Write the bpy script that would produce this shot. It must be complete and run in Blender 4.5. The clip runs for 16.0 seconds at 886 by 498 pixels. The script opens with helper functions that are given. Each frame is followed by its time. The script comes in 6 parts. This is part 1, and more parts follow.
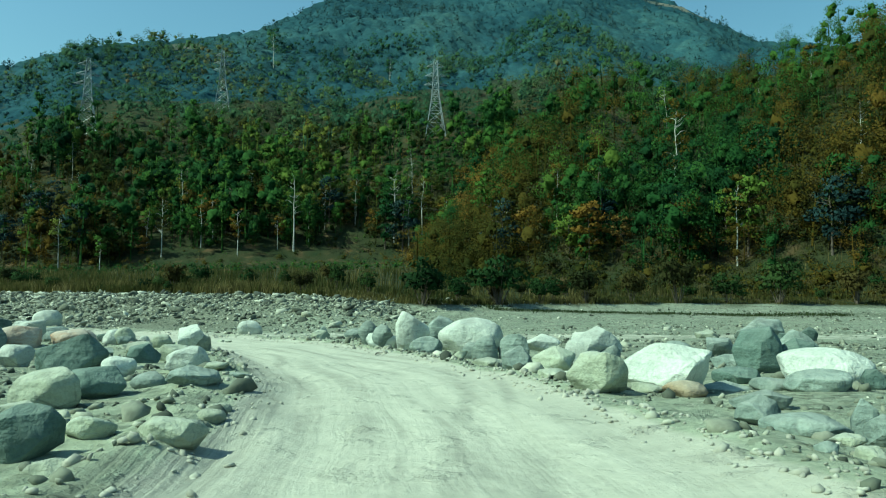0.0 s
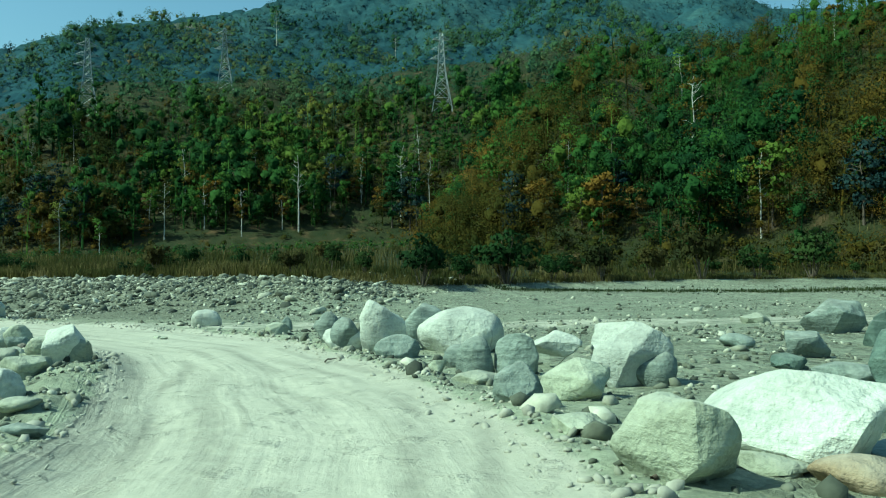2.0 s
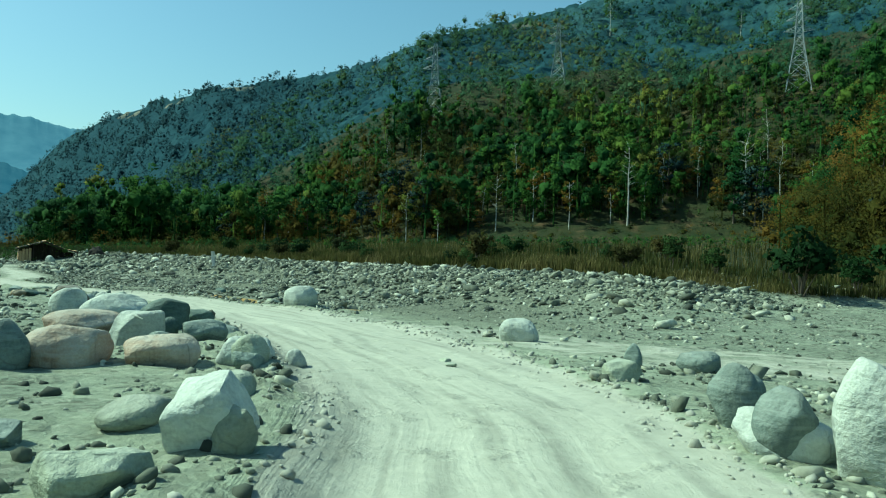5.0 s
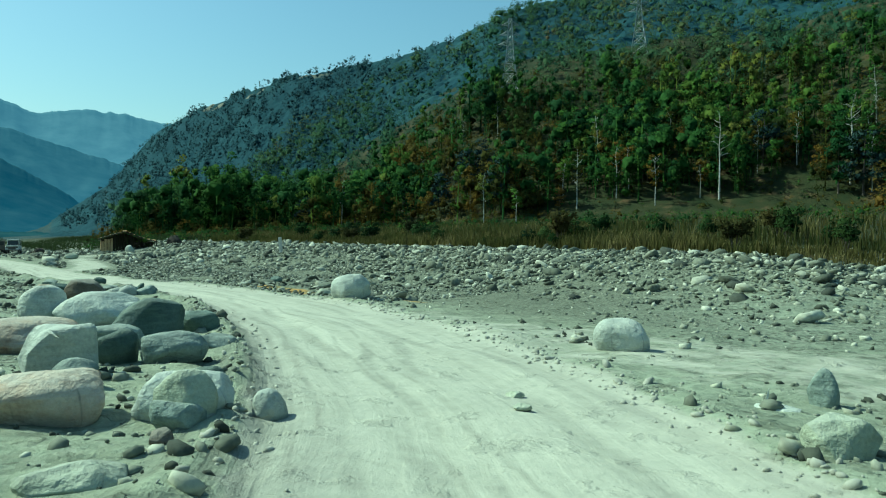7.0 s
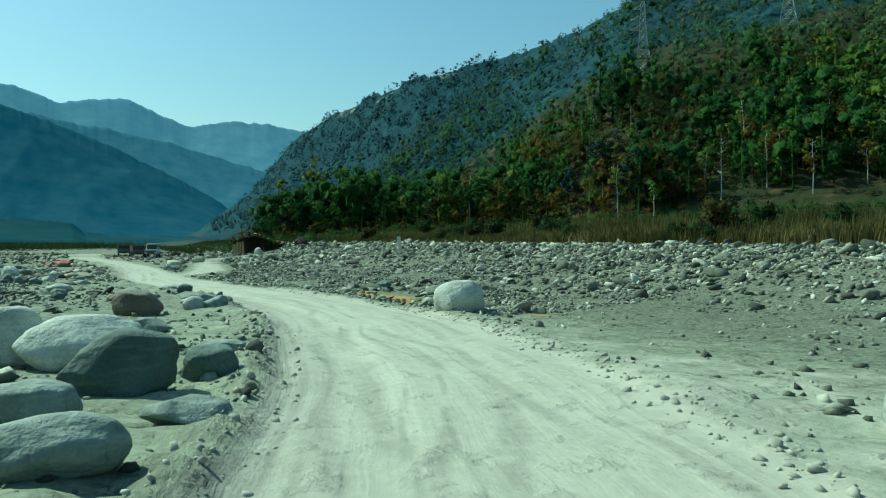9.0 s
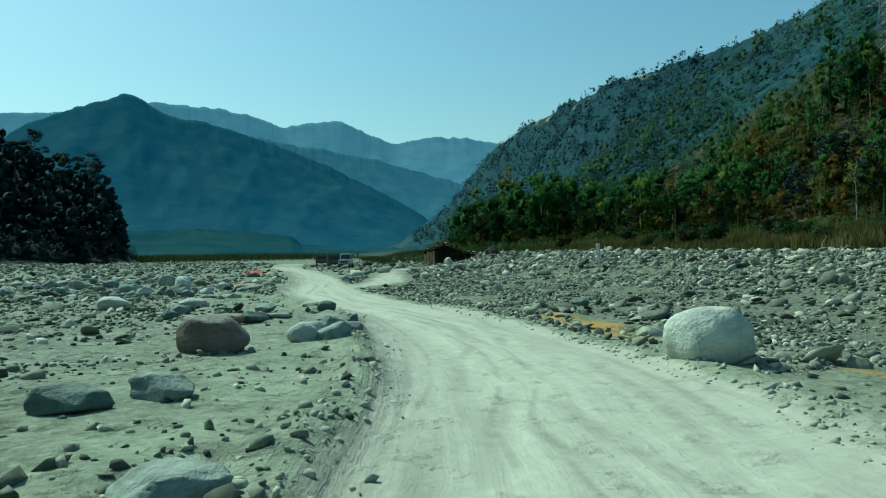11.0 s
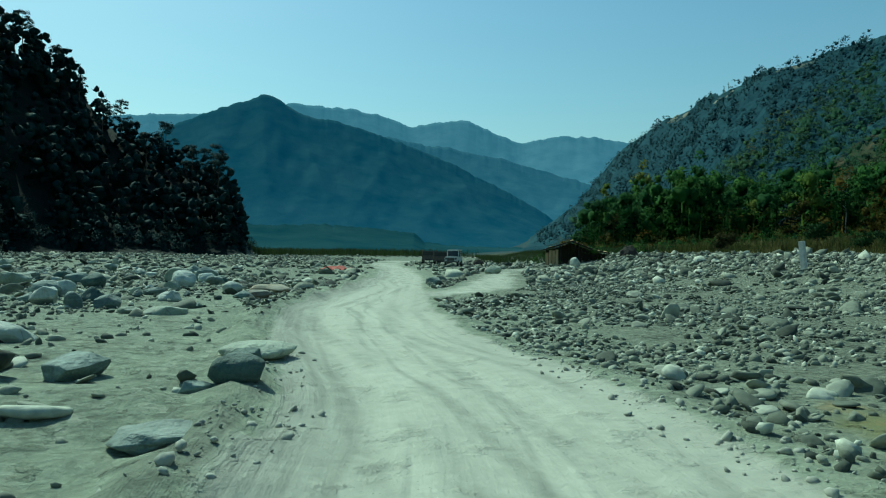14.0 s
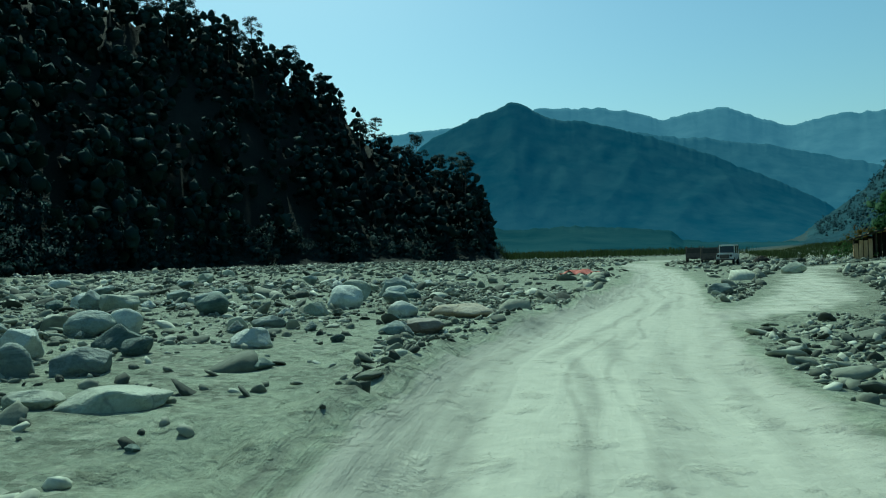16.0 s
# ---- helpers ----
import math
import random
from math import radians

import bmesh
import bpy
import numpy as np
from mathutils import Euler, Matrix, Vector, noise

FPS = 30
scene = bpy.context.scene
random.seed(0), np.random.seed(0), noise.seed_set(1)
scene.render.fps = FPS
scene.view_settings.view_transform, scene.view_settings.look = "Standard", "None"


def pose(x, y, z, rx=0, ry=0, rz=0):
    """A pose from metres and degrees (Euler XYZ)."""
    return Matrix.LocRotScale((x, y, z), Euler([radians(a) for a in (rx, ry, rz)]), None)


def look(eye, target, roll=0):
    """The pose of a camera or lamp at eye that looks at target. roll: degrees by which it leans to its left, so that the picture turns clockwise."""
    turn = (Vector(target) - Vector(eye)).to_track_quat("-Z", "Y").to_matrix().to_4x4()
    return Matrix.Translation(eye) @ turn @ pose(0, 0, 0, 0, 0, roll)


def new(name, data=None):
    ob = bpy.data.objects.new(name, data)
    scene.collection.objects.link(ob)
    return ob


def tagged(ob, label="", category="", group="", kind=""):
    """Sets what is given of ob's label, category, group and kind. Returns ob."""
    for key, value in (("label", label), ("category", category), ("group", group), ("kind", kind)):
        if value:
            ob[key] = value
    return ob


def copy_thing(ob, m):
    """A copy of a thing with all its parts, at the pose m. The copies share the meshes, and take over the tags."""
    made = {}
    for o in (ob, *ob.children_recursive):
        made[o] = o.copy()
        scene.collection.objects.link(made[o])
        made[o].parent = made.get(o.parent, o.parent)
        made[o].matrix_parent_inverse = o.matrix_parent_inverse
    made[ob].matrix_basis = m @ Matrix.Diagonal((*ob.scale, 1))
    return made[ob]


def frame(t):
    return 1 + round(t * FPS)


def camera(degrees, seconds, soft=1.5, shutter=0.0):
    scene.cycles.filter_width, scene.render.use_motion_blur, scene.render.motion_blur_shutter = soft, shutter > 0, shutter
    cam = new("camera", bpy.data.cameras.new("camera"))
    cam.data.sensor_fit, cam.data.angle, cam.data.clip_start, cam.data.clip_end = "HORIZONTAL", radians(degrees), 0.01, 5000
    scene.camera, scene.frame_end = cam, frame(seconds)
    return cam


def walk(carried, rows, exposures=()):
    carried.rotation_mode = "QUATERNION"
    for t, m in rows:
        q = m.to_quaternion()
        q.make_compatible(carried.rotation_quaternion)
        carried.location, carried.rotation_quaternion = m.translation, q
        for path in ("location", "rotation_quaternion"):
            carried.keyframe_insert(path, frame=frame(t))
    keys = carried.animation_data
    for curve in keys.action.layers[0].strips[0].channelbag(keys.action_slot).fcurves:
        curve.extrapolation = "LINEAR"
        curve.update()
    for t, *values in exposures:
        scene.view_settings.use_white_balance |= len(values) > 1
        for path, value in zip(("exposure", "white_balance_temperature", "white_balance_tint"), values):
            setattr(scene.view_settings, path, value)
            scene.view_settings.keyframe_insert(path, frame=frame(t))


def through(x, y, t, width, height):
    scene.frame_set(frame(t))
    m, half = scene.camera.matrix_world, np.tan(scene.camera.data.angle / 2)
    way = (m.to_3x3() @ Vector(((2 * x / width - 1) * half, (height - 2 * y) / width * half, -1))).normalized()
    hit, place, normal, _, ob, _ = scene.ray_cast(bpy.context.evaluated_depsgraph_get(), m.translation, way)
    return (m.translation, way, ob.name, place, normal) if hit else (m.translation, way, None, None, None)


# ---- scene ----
cam = camera(63.7, 16.0, 1.15)
METRES, EYE, TILT, LEAN, TURN = 58.0, 1.5, 3.3, -0.3, 0.0
ROWS = [
    (0.0, 0.0, 0.0, 0.0, -0.0, 0.0, 0.0),
    (0.5, 0.001, 0.0227, -0.0018, -2.04, -0.47, -1.62),
    (1.0, 0.0078, 0.0413, -0.0015, -2.28, -0.68, -0.46),
    (1.5, 0.0089, 0.0647, -0.0031, -1.6, -1.18, -0.78),
    (2.0, 0.0114, 0.0868, -0.0044, 0.84, -1.72, 0.96),
    (2.5, 0.0089, 0.1079, -0.0043, 5.42, -1.5, 0.73),
    (3.0, 0.0064, 0.1309, -0.0059, 11.23, -0.7, 1.53),
    (3.5, -0.0023, 0.1534, -0.0061, 16.37, -0.78, 0.62),
    (4.0, -0.0076, 0.1754, -0.008, 20.88, -1.24, 0.44),
    (4.5, -0.0175, 0.1972, -0.0088, 24.18, -1.41, 0.13),
    (7.0, -0.0634, 0.2965, -0.0146, 32.96, -3.33, 1.6),
    (7.5, -0.0751, 0.3181, -0.0161, 34.79, -2.55, 2.19),
    (8.0, -0.0896, 0.3388, -0.0164, 37.31, -1.06, 1.84),
    (8.5, -0.103, 0.3592, -0.0195, 40.12, -1.27, 2.18),
    (9.0, -0.1205, 0.3804, -0.0206, 43.31, -3.03, 3.07),
    (9.5, -0.1382, 0.4002, -0.0234, 46.78, -3.86, 4.77),
    (10.0, -0.1592, 0.4223, -0.0247, 51.85, -2.86, 5.12),
    (12.5, -0.3249, 0.5343, -0.0355, 64.0, -1.07, 2.45),
    (13.0, -0.3612, 0.5553, -0.0374, 65.72, -0.9, 2.49),
    (13.5, -0.4011, 0.5789, -0.0393, 67.2, -0.99, 2.59),
    (14.0, -0.4454, 0.6026, -0.041, 68.98, -0.69, 2.55),
    (14.5, -0.4874, 0.6212, -0.0432, 72.11, -0.97, 2.37),
    (15.0, -0.5347, 0.6374, -0.0438, 77.93, -0.29, 2.56),
    (15.5, -0.5791, 0.6471, -0.045, 84.04, -0.0, 3.4),
    (16.0, -0.6257, 0.6534, -0.0456, 89.07, 0.86, 4.92),
]
walk(cam, [(t, pose(0, 0, EYE, TILT, LEAN, TURN) @ pose(METRES * x, METRES * y, METRES * z, 90 + pitch, roll, yaw)) for t, x, y, z, yaw, pitch, roll in ROWS],
     exposures=[(0.0, 0.2, 5950, -32), (7.5, 0.1, 5820, -32), (10.0, -0.07, 5750, -32), (16.0, -0.32, 5550, -32)])

# ---- world and sun ----
SUN_AZ = math.atan2(-0.95, -0.28)          # compass bearing of the sun, from +y towards +x
SUN_EL = radians(47)
world = bpy.data.worlds.new("world")
scene.world = world
world.use_nodes = True
wn = world.node_tree.nodes
sky = wn.new("ShaderNodeTexSky")
sky.sky_type, sky.sun_disc = "NISHITA", False
sky.sun_elevation, sky.sun_rotation = SUN_EL, SUN_AZ
sky.air_density, sky.dust_density, sky.ozone_density = 1.4, 1.1, 4.5
world.node_tree.links.new(sky.outputs[0], wn["Background"].inputs[0])
wn["Background"].inputs[1].default_value = 0.12
sun = new("sun", bpy.data.lights.new("sun", "SUN"))
sun.data.energy, sun.data.angle, sun.data.color = 5.0, radians(0.6), (1.0, 0.95, 0.86)
sun.matrix_world = look((math.sin(SUN_AZ) * 60, math.cos(SUN_AZ) * 60, 60 * math.tan(SUN_EL)), (0, 0, 0))

# ---- materials ----
class Mat:
    """A node material with a few shorthands."""

    def __init__(self, name, rough=0.9, spec=0.25):
        self.m = bpy.data.materials.new(name)
        self.m.use_nodes = True
        self.t = self.m.node_tree
        self.b = self.t.nodes["Principled BSDF"]
        self.b.inputs["Roughness"].default_value = rough
        self.b.inputs["Specular IOR Level"].default_value = spec

    def node(self, kind, **values):
        n = self.t.nodes.new(kind)
        for key, v in values.items():
            n.inputs[key.replace("_", " ")].default_value = v
        return n

    def link(self, a, b):
        self.t.links.new(a, b)

    def noise(self, scale, detail=4.0, vector=None, rough=0.55, stretch=None):
        n = self.node("ShaderNodeTexNoise", Scale=scale, Detail=detail, Roughness=rough)
        if vector is None:
            vector = self.node("ShaderNodeTexCoord").outputs["Object"]
        if stretch:
            s = self.node("ShaderNodeMapping")
            s.inputs["Scale"].default_value = stretch
            self.link(vector, s.inputs[0])
            vector = s.outputs[0]
        self.link(vector, n.inputs["Vector"])
        return n.outputs["Fac"]

    def ramp(self, fac, *stops):
        r = self.node("ShaderNodeValToRGB")
        e = r.color_ramp.elements
        while len(e) < len(stops):
            e.new(0.5)
        for k, (p, c) in zip(e, stops):
            k.position, k.color = p, (*c, 1)
        self.link(fac, r.inputs[0])
        return r.outputs[0]

    def mix(self, fac, a, b, how="MIX"):
        n = self.node("ShaderNodeMix")
        n.data_type, n.blend_type = "RGBA", how
        for sock, v in ((n.inputs[0], fac), (n.inputs[6], a), (n.inputs[7], b)):
            if isinstance(v, (int, float)):
                sock.default_value = v
            elif isinstance(v, tuple):
                sock.default_value = (*v, 1)
            else:
                self.link(v, sock)
        return n.outputs[2]

    def math(self, how, a, b=0.0):
        n = self.node("ShaderNodeMath")
        n.operation = how
        for sock, v in ((n.inputs[0], a), (n.inputs[1], b)):
            if isinstance(v, (int, float)):
                sock.default_value = v
            else:
                self.link(v, sock)
        return n.outputs[0]

    def attr(self, name):
        n = self.node("ShaderNodeAttribute")
        n.attribute_name = name
        return n.outputs["Fac"]

    def bump(self, *layers):
        last = None
        for fac, strength, dist in layers:
            n = self.node("ShaderNodeBump", Strength=strength, Distance=dist)
            self.link(fac, n.inputs["Height"])
            if last:
                self.link(last, n.inputs["Normal"])
            last = n.outputs[0]
        self.link(last, self.b.inputs["Normal"])

    def colour(self, c):
        if isinstance(c, tuple):
            self.b.inputs["Base Color"].default_value = (*c, 1)
        else:
            self.link(c, self.b.inputs["Base Color"])
        return self


def fine_dust(m):
    return m.noise(3.1, 7, rough=0.68)


def ground_material():
    m = Mat("river_sand_and_soil", 0.95, 0.15)
    uv = m.node("ShaderNodeUVMap")
    uv.uv_map = "along_track"
    grit = m.noise(9, 6)
    patch = m.noise(0.55, 5)
    gravel = m.ramp(grit, (0.3, (0.094, 0.107, 0.079)), (0.5, (0.197, 0.219, 0.166)), (0.72, (0.375, 0.408, 0.309)))
    silt = m.ramp(patch, (0.32, (0.178, 0.202, 0.148)), (0.66, (0.338, 0.372, 0.278)))
    base = m.mix(m.ramp(m.noise(1.7, 5), (0.42, (0, 0, 0)), (0.6, (1, 1, 1))), gravel, silt)
    pos = m.node("ShaderNodeTexCoord").outputs["Object"]
    cell = m.node("ShaderNodeTexVoronoi", Scale=9.0)
    m.link(pos, cell.inputs["Vector"])
    tiny = m.node("ShaderNodeTexVoronoi", Scale=24.0)
    m.link(pos, tiny.inputs["Vector"])
    shade = m.node("ShaderNodeSeparateColor")
    m.link(cell.outputs["Color"], shade.inputs[0])
    strewn = m.ramp(m.noise(0.8, 5), (0.42, (0, 0, 0)), (0.56, (1, 1, 1)))
    pick = m.math("MULTIPLY", strewn, m.ramp(shade.outputs[1], (0.45, (0, 0, 0)), (0.55, (1, 1, 1))))
    base = m.mix(m.math("MULTIPLY", pick, 0.8), base, m.ramp(shade.outputs[0], (0.1, (0.06, 0.066, 0.05)), (0.6, (0.20, 0.21, 0.16)), (1.0, (0.40, 0.405, 0.325))))
    base = m.mix(0.3, base, m.ramp(tiny.outputs["Distance"], (0.1, (0.68, 0.68, 0.66)), (0.55, (0.3, 0.3, 0.3))), "OVERLAY")
    warp = m.node("ShaderNodeVectorMath")
    wob = m.node("ShaderNodeTexNoise", Scale=0.35, Detail=3.0)
    m.link(uv.outputs[0], wob.inputs["Vector"])
    half = m.node("ShaderNodeVectorMath")
    half.operation = "SCALE"
    half.inputs["Scale"].default_value = 0.5
    m.link(wob.outputs["Color"], half.inputs[0])
    m.link(uv.outputs[0], warp.inputs[0])
    m.link(half.outputs[0], warp.inputs[1])
    lane = warp.outputs[0]
    base = m.mix(m.math("MULTIPLY", m.attr("bank"), 0.85), base, m.ramp(grit, (0.35, (0.070, 0.077, 0.056)), (0.7, (0.255, 0.265, 0.196))))
    dusty = m.math("MULTIPLY", m.attr("dust"), m.ramp(m.noise(1.1, 6, rough=0.65), (0.34, (0.15, 0.15, 0.15)), (0.6, (0.85, 0.85, 0.85))))
    base = m.mix(dusty, base, m.ramp(fine_dust(m), (0.3, (0.263, 0.291, 0.211)), (0.7, (0.441, 0.474, 0.345))))
    streak = m.noise(1.0, 5, lane, 0.62, (2.3, 0.035, 1))
    fine = m.noise(5, 7)
    sand = m.ramp(streak, (0.33, (0.366, 0.362, 0.290)), (0.5, (0.450, 0.445, 0.361)), (0.66, (0.514, 0.505, 0.409)))
    sand = m.mix(0.35, sand, m.ramp(fine, (0.3, (0.33, 0.325, 0.265)), (0.7, (0.56, 0.545, 0.45))))
    sand = m.mix(0.16, sand, m.ramp(m.noise(0.6, 6, rough=0.6), (0.32, (0.34, 0.335, 0.275)), (0.66, (0.57, 0.555, 0.46))))
    churn = m.ramp(m.noise(1.9, 6), (0.56, (0, 0, 0)), (0.68, (1, 1, 1)))
    sand = m.mix(m.math("MULTIPLY", churn, 0.28), sand, (0.34, 0.34, 0.28))
    thin = m.noise(1.0, 3, lane, 0.55, (7.0, 0.05, 1))
    sand = m.mix(m.math("MULTIPLY", m.ramp(thin, (0.34, (1, 1, 1)), (0.47, (0, 0, 0))), m.ramp(m.noise(0.35, 3), (0.45, (0.0, 0.0, 0.0)), (0.62, (0.55, 0.55, 0.55)))), sand, (0.31, 0.31, 0.26))
    grit_spots = m.ramp(m.noise(26, 2), (0.66, (0, 0, 0)), (0.72, (1, 1, 1)))
    sand = m.mix(m.math("MULTIPLY", grit_spots, m.ramp(m.noise(0.7, 3), (0.5, (0, 0, 0)), (0.6, (0.6, 0.6, 0.6)))), sand, (0.17, 0.172, 0.138))
    # wheel tracks pressed into the sand
    parts = m.node("ShaderNodeSeparateXYZ")
    m.link(uv.outputs[0], parts.inputs[0])
    tread = None
    for k, (place, wide) in enumerate(((-1.35, 0.12), (-0.75, 0.16), (-0.2, 0.10), (0.45, 0.15), (1.0, 0.12), (1.55, 0.10))):
        drift = m.node("ShaderNodeTexNoise", Scale=0.07, Detail=1.0)
        drift.noise_dimensions = "1D"
        m.link(m.math("ADD", parts.outputs[1], 37.0 * (k // 2)), drift.inputs["W"])
        gate = m.node("ShaderNodeTexNoise", Scale=0.16, Detail=2.0)
        gate.noise_dimensions = "1D"
        m.link(m.math("ADD", parts.outputs[1], 91.0 * k), gate.inputs["W"])
        where = m.math("ADD", parts.outputs[0], m.math("MULTIPLY", m.math("SUBTRACT", drift.outputs["Fac"], 0.5), 3.6))
        gap = m.math("ABSOLUTE", m.math("SUBTRACT", where, place))
        line = m.math("MULTIPLY", m.ramp(gap, (wide * 0.45, (1, 1, 1)), (wide * 1.5, (0, 0, 0))), m.ramp(gate.outputs["Fac"], (0.42, (0, 0, 0)), (0.56, (1, 1, 1))))
        tread = line if tread is None else m.math("MAXIMUM", tread, line)
    tread = m.math("MULTIPLY", tread, m.ramp(m.noise(3.5, 5), (0.3, (0.3, 0.3, 0.3)), (0.6, (1, 1, 1))))
    sand = m.mix(m.math("MULTIPLY", tread, 0.6), sand, (0.24, 0.242, 0.20))
    # grooves that wheels have cut along the inner edge
    rim = m.attr("rim")
    sway = m.node("ShaderNodeTexNoise", Scale=0.11, Detail=1.5)
    sway.noise_dimensions = "1D"
    m.link(parts.outputs[1], sway.inputs["W"])
    rut = None
    for k, (place, wide, much) in enumerate(((0.0, 0.06, 0.4), (0.38, 0.05, 0.3), (0.7, 0.04, 0.9), (1.7, 0.04, 1.4), (2.2, 0.04, 1.6), (-0.4, 0.07, 0.5))):
        at = m.math("ADD", rim, m.math("MULTIPLY", m.math("SUBTRACT", sway.outputs["Fac"], 0.5), much))
        gap = m.math("ABSOLUTE", m.math("SUBTRACT", at, place))
        broken = m.ramp(m.noise(0.5 + 0.13 * k, 2), (0.38, (0, 0, 0)), (0.55, (1, 1, 1)))
        line = m.math("MULTIPLY", m.ramp(gap, (wide * 0.4, (1, 1, 1)), (wide * 1.7, (0, 0, 0))), broken)
        rut = line if rut is None else m.math("MAXIMUM", rut, line)
    sand = m.mix(m.math("MULTIPLY", rut, 0.35), sand, (0.20, 0.20, 0.165))
    sand = m.mix(m.math("MULTIPLY", m.attr("edge"), m.math("MULTIPLY", m.noise(2.4, 5), 0.9)), sand, (0.24, 0.238, 0.20))
    edge = m.math("ADD", m.attr("sand"), m.math("MULTIPLY", m.math("SUBTRACT", m.noise(1.3, 6), 0.5), 0.8))
    on = m.ramp(edge, (0.36, (0, 0, 0)), (0.62, (1, 1, 1)))
    c = m.mix(on, base, sand)
    furrow = m.noise(1.0, 5, uv.outputs[0], 0.6, (2.3, 0.04, 1))
    worn = m.math("MULTIPLY", m.ramp(furrow, (0.42, (1, 1, 1)), (0.54, (0, 0, 0))), m.ramp(m.noise(0.7, 4), (0.38, (0, 0, 0)), (0.58, (0.6, 0.6, 0.6))))
    c = m.mix(m.math("MULTIPLY", m.attr("berm"), worn), c, (0.14, 0.142, 0.115))
    rust = m.ramp(m.noise(0.9, 5), (0.4, (0.2, 0.2, 0.1)), (0.6, (0.42, 0.27, 0.10)))
    seep = m.ramp(m.math("ADD", m.attr("seep"), m.math("MULTIPLY", m.math("SUBTRACT", m.noise(0.8, 5), 0.5), 0.9)), (0.5, (0, 0, 0)), (0.72, (1, 1, 1)))
    c = m.mix(seep, c, rust)
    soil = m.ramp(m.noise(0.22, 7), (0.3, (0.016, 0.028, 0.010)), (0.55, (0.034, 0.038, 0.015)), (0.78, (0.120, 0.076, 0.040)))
    # far ridge ground, distance haze put into the base colour
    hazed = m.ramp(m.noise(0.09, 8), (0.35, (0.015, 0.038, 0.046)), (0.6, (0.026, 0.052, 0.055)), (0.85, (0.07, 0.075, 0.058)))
    # dark leaf litter, blackened further to paint in the hill's shade
    shaded_litter = m.ramp(m.noise(0.4, 6), (0.35, (0.004, 0.008, 0.007)), (0.65, (0.008, 0.013, 0.010)))
    soil = m.mix(m.attr("dense"), soil, shaded_litter)
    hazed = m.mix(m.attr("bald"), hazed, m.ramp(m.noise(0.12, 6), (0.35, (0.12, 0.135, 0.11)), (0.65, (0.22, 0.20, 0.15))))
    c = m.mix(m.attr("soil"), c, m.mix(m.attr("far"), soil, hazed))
    m.colour(c)
    groove = furrow
    patchy = m.ramp(m.noise(0.5, 4), (0.5, (0, 0, 0)), (0.65, (1, 1, 1)))
    lines = m.math("MULTIPLY", groove, m.math("ADD", m.math("MULTIPLY", m.attr("sand"), m.math("MULTIPLY", patchy, 0.5)), m.math("MULTIPLY", m.attr("edge"), 0.6)))
    clod = m.math("MULTIPLY", m.noise(6, 8, rough=0.7), m.math("ADD", m.math("MULTIPLY", churn, 1.2), 0.6))
    calm = m.math("SUBTRACT", 1.0, m.math("MULTIPLY", m.attr("sand"), 0.72))
    m.bump((m.math("MULTIPLY", m.noise(2.2, 6), calm), 0.8, 0.16), (m.math("MULTIPLY", clod, calm), 1.0, 0.11), (lines, 0.25, 0.06), (m.math("MULTIPLY", furrow, m.attr("berm")), 0.8, 0.16), (m.math("MULTIPLY", tread, m.attr("sand")), -0.8, 0.07),
           (rut, -1.0, 0.14), (m.math("MULTIPLY", streak, m.attr("sand")), 0.35, 0.07), (m.math("MULTIPLY", thin, m.attr("sand")), 0.3, 0.03),
           (m.math("MULTIPLY", cell.outputs["Distance"], m.math("MULTIPLY", pick, m.math("SUBTRACT", 1.0, m.attr("sand")))), -0.8, 0.08), (m.math("MULTIPLY", tiny.outputs["Distance"], calm), -0.5, 0.02))
    return m.m


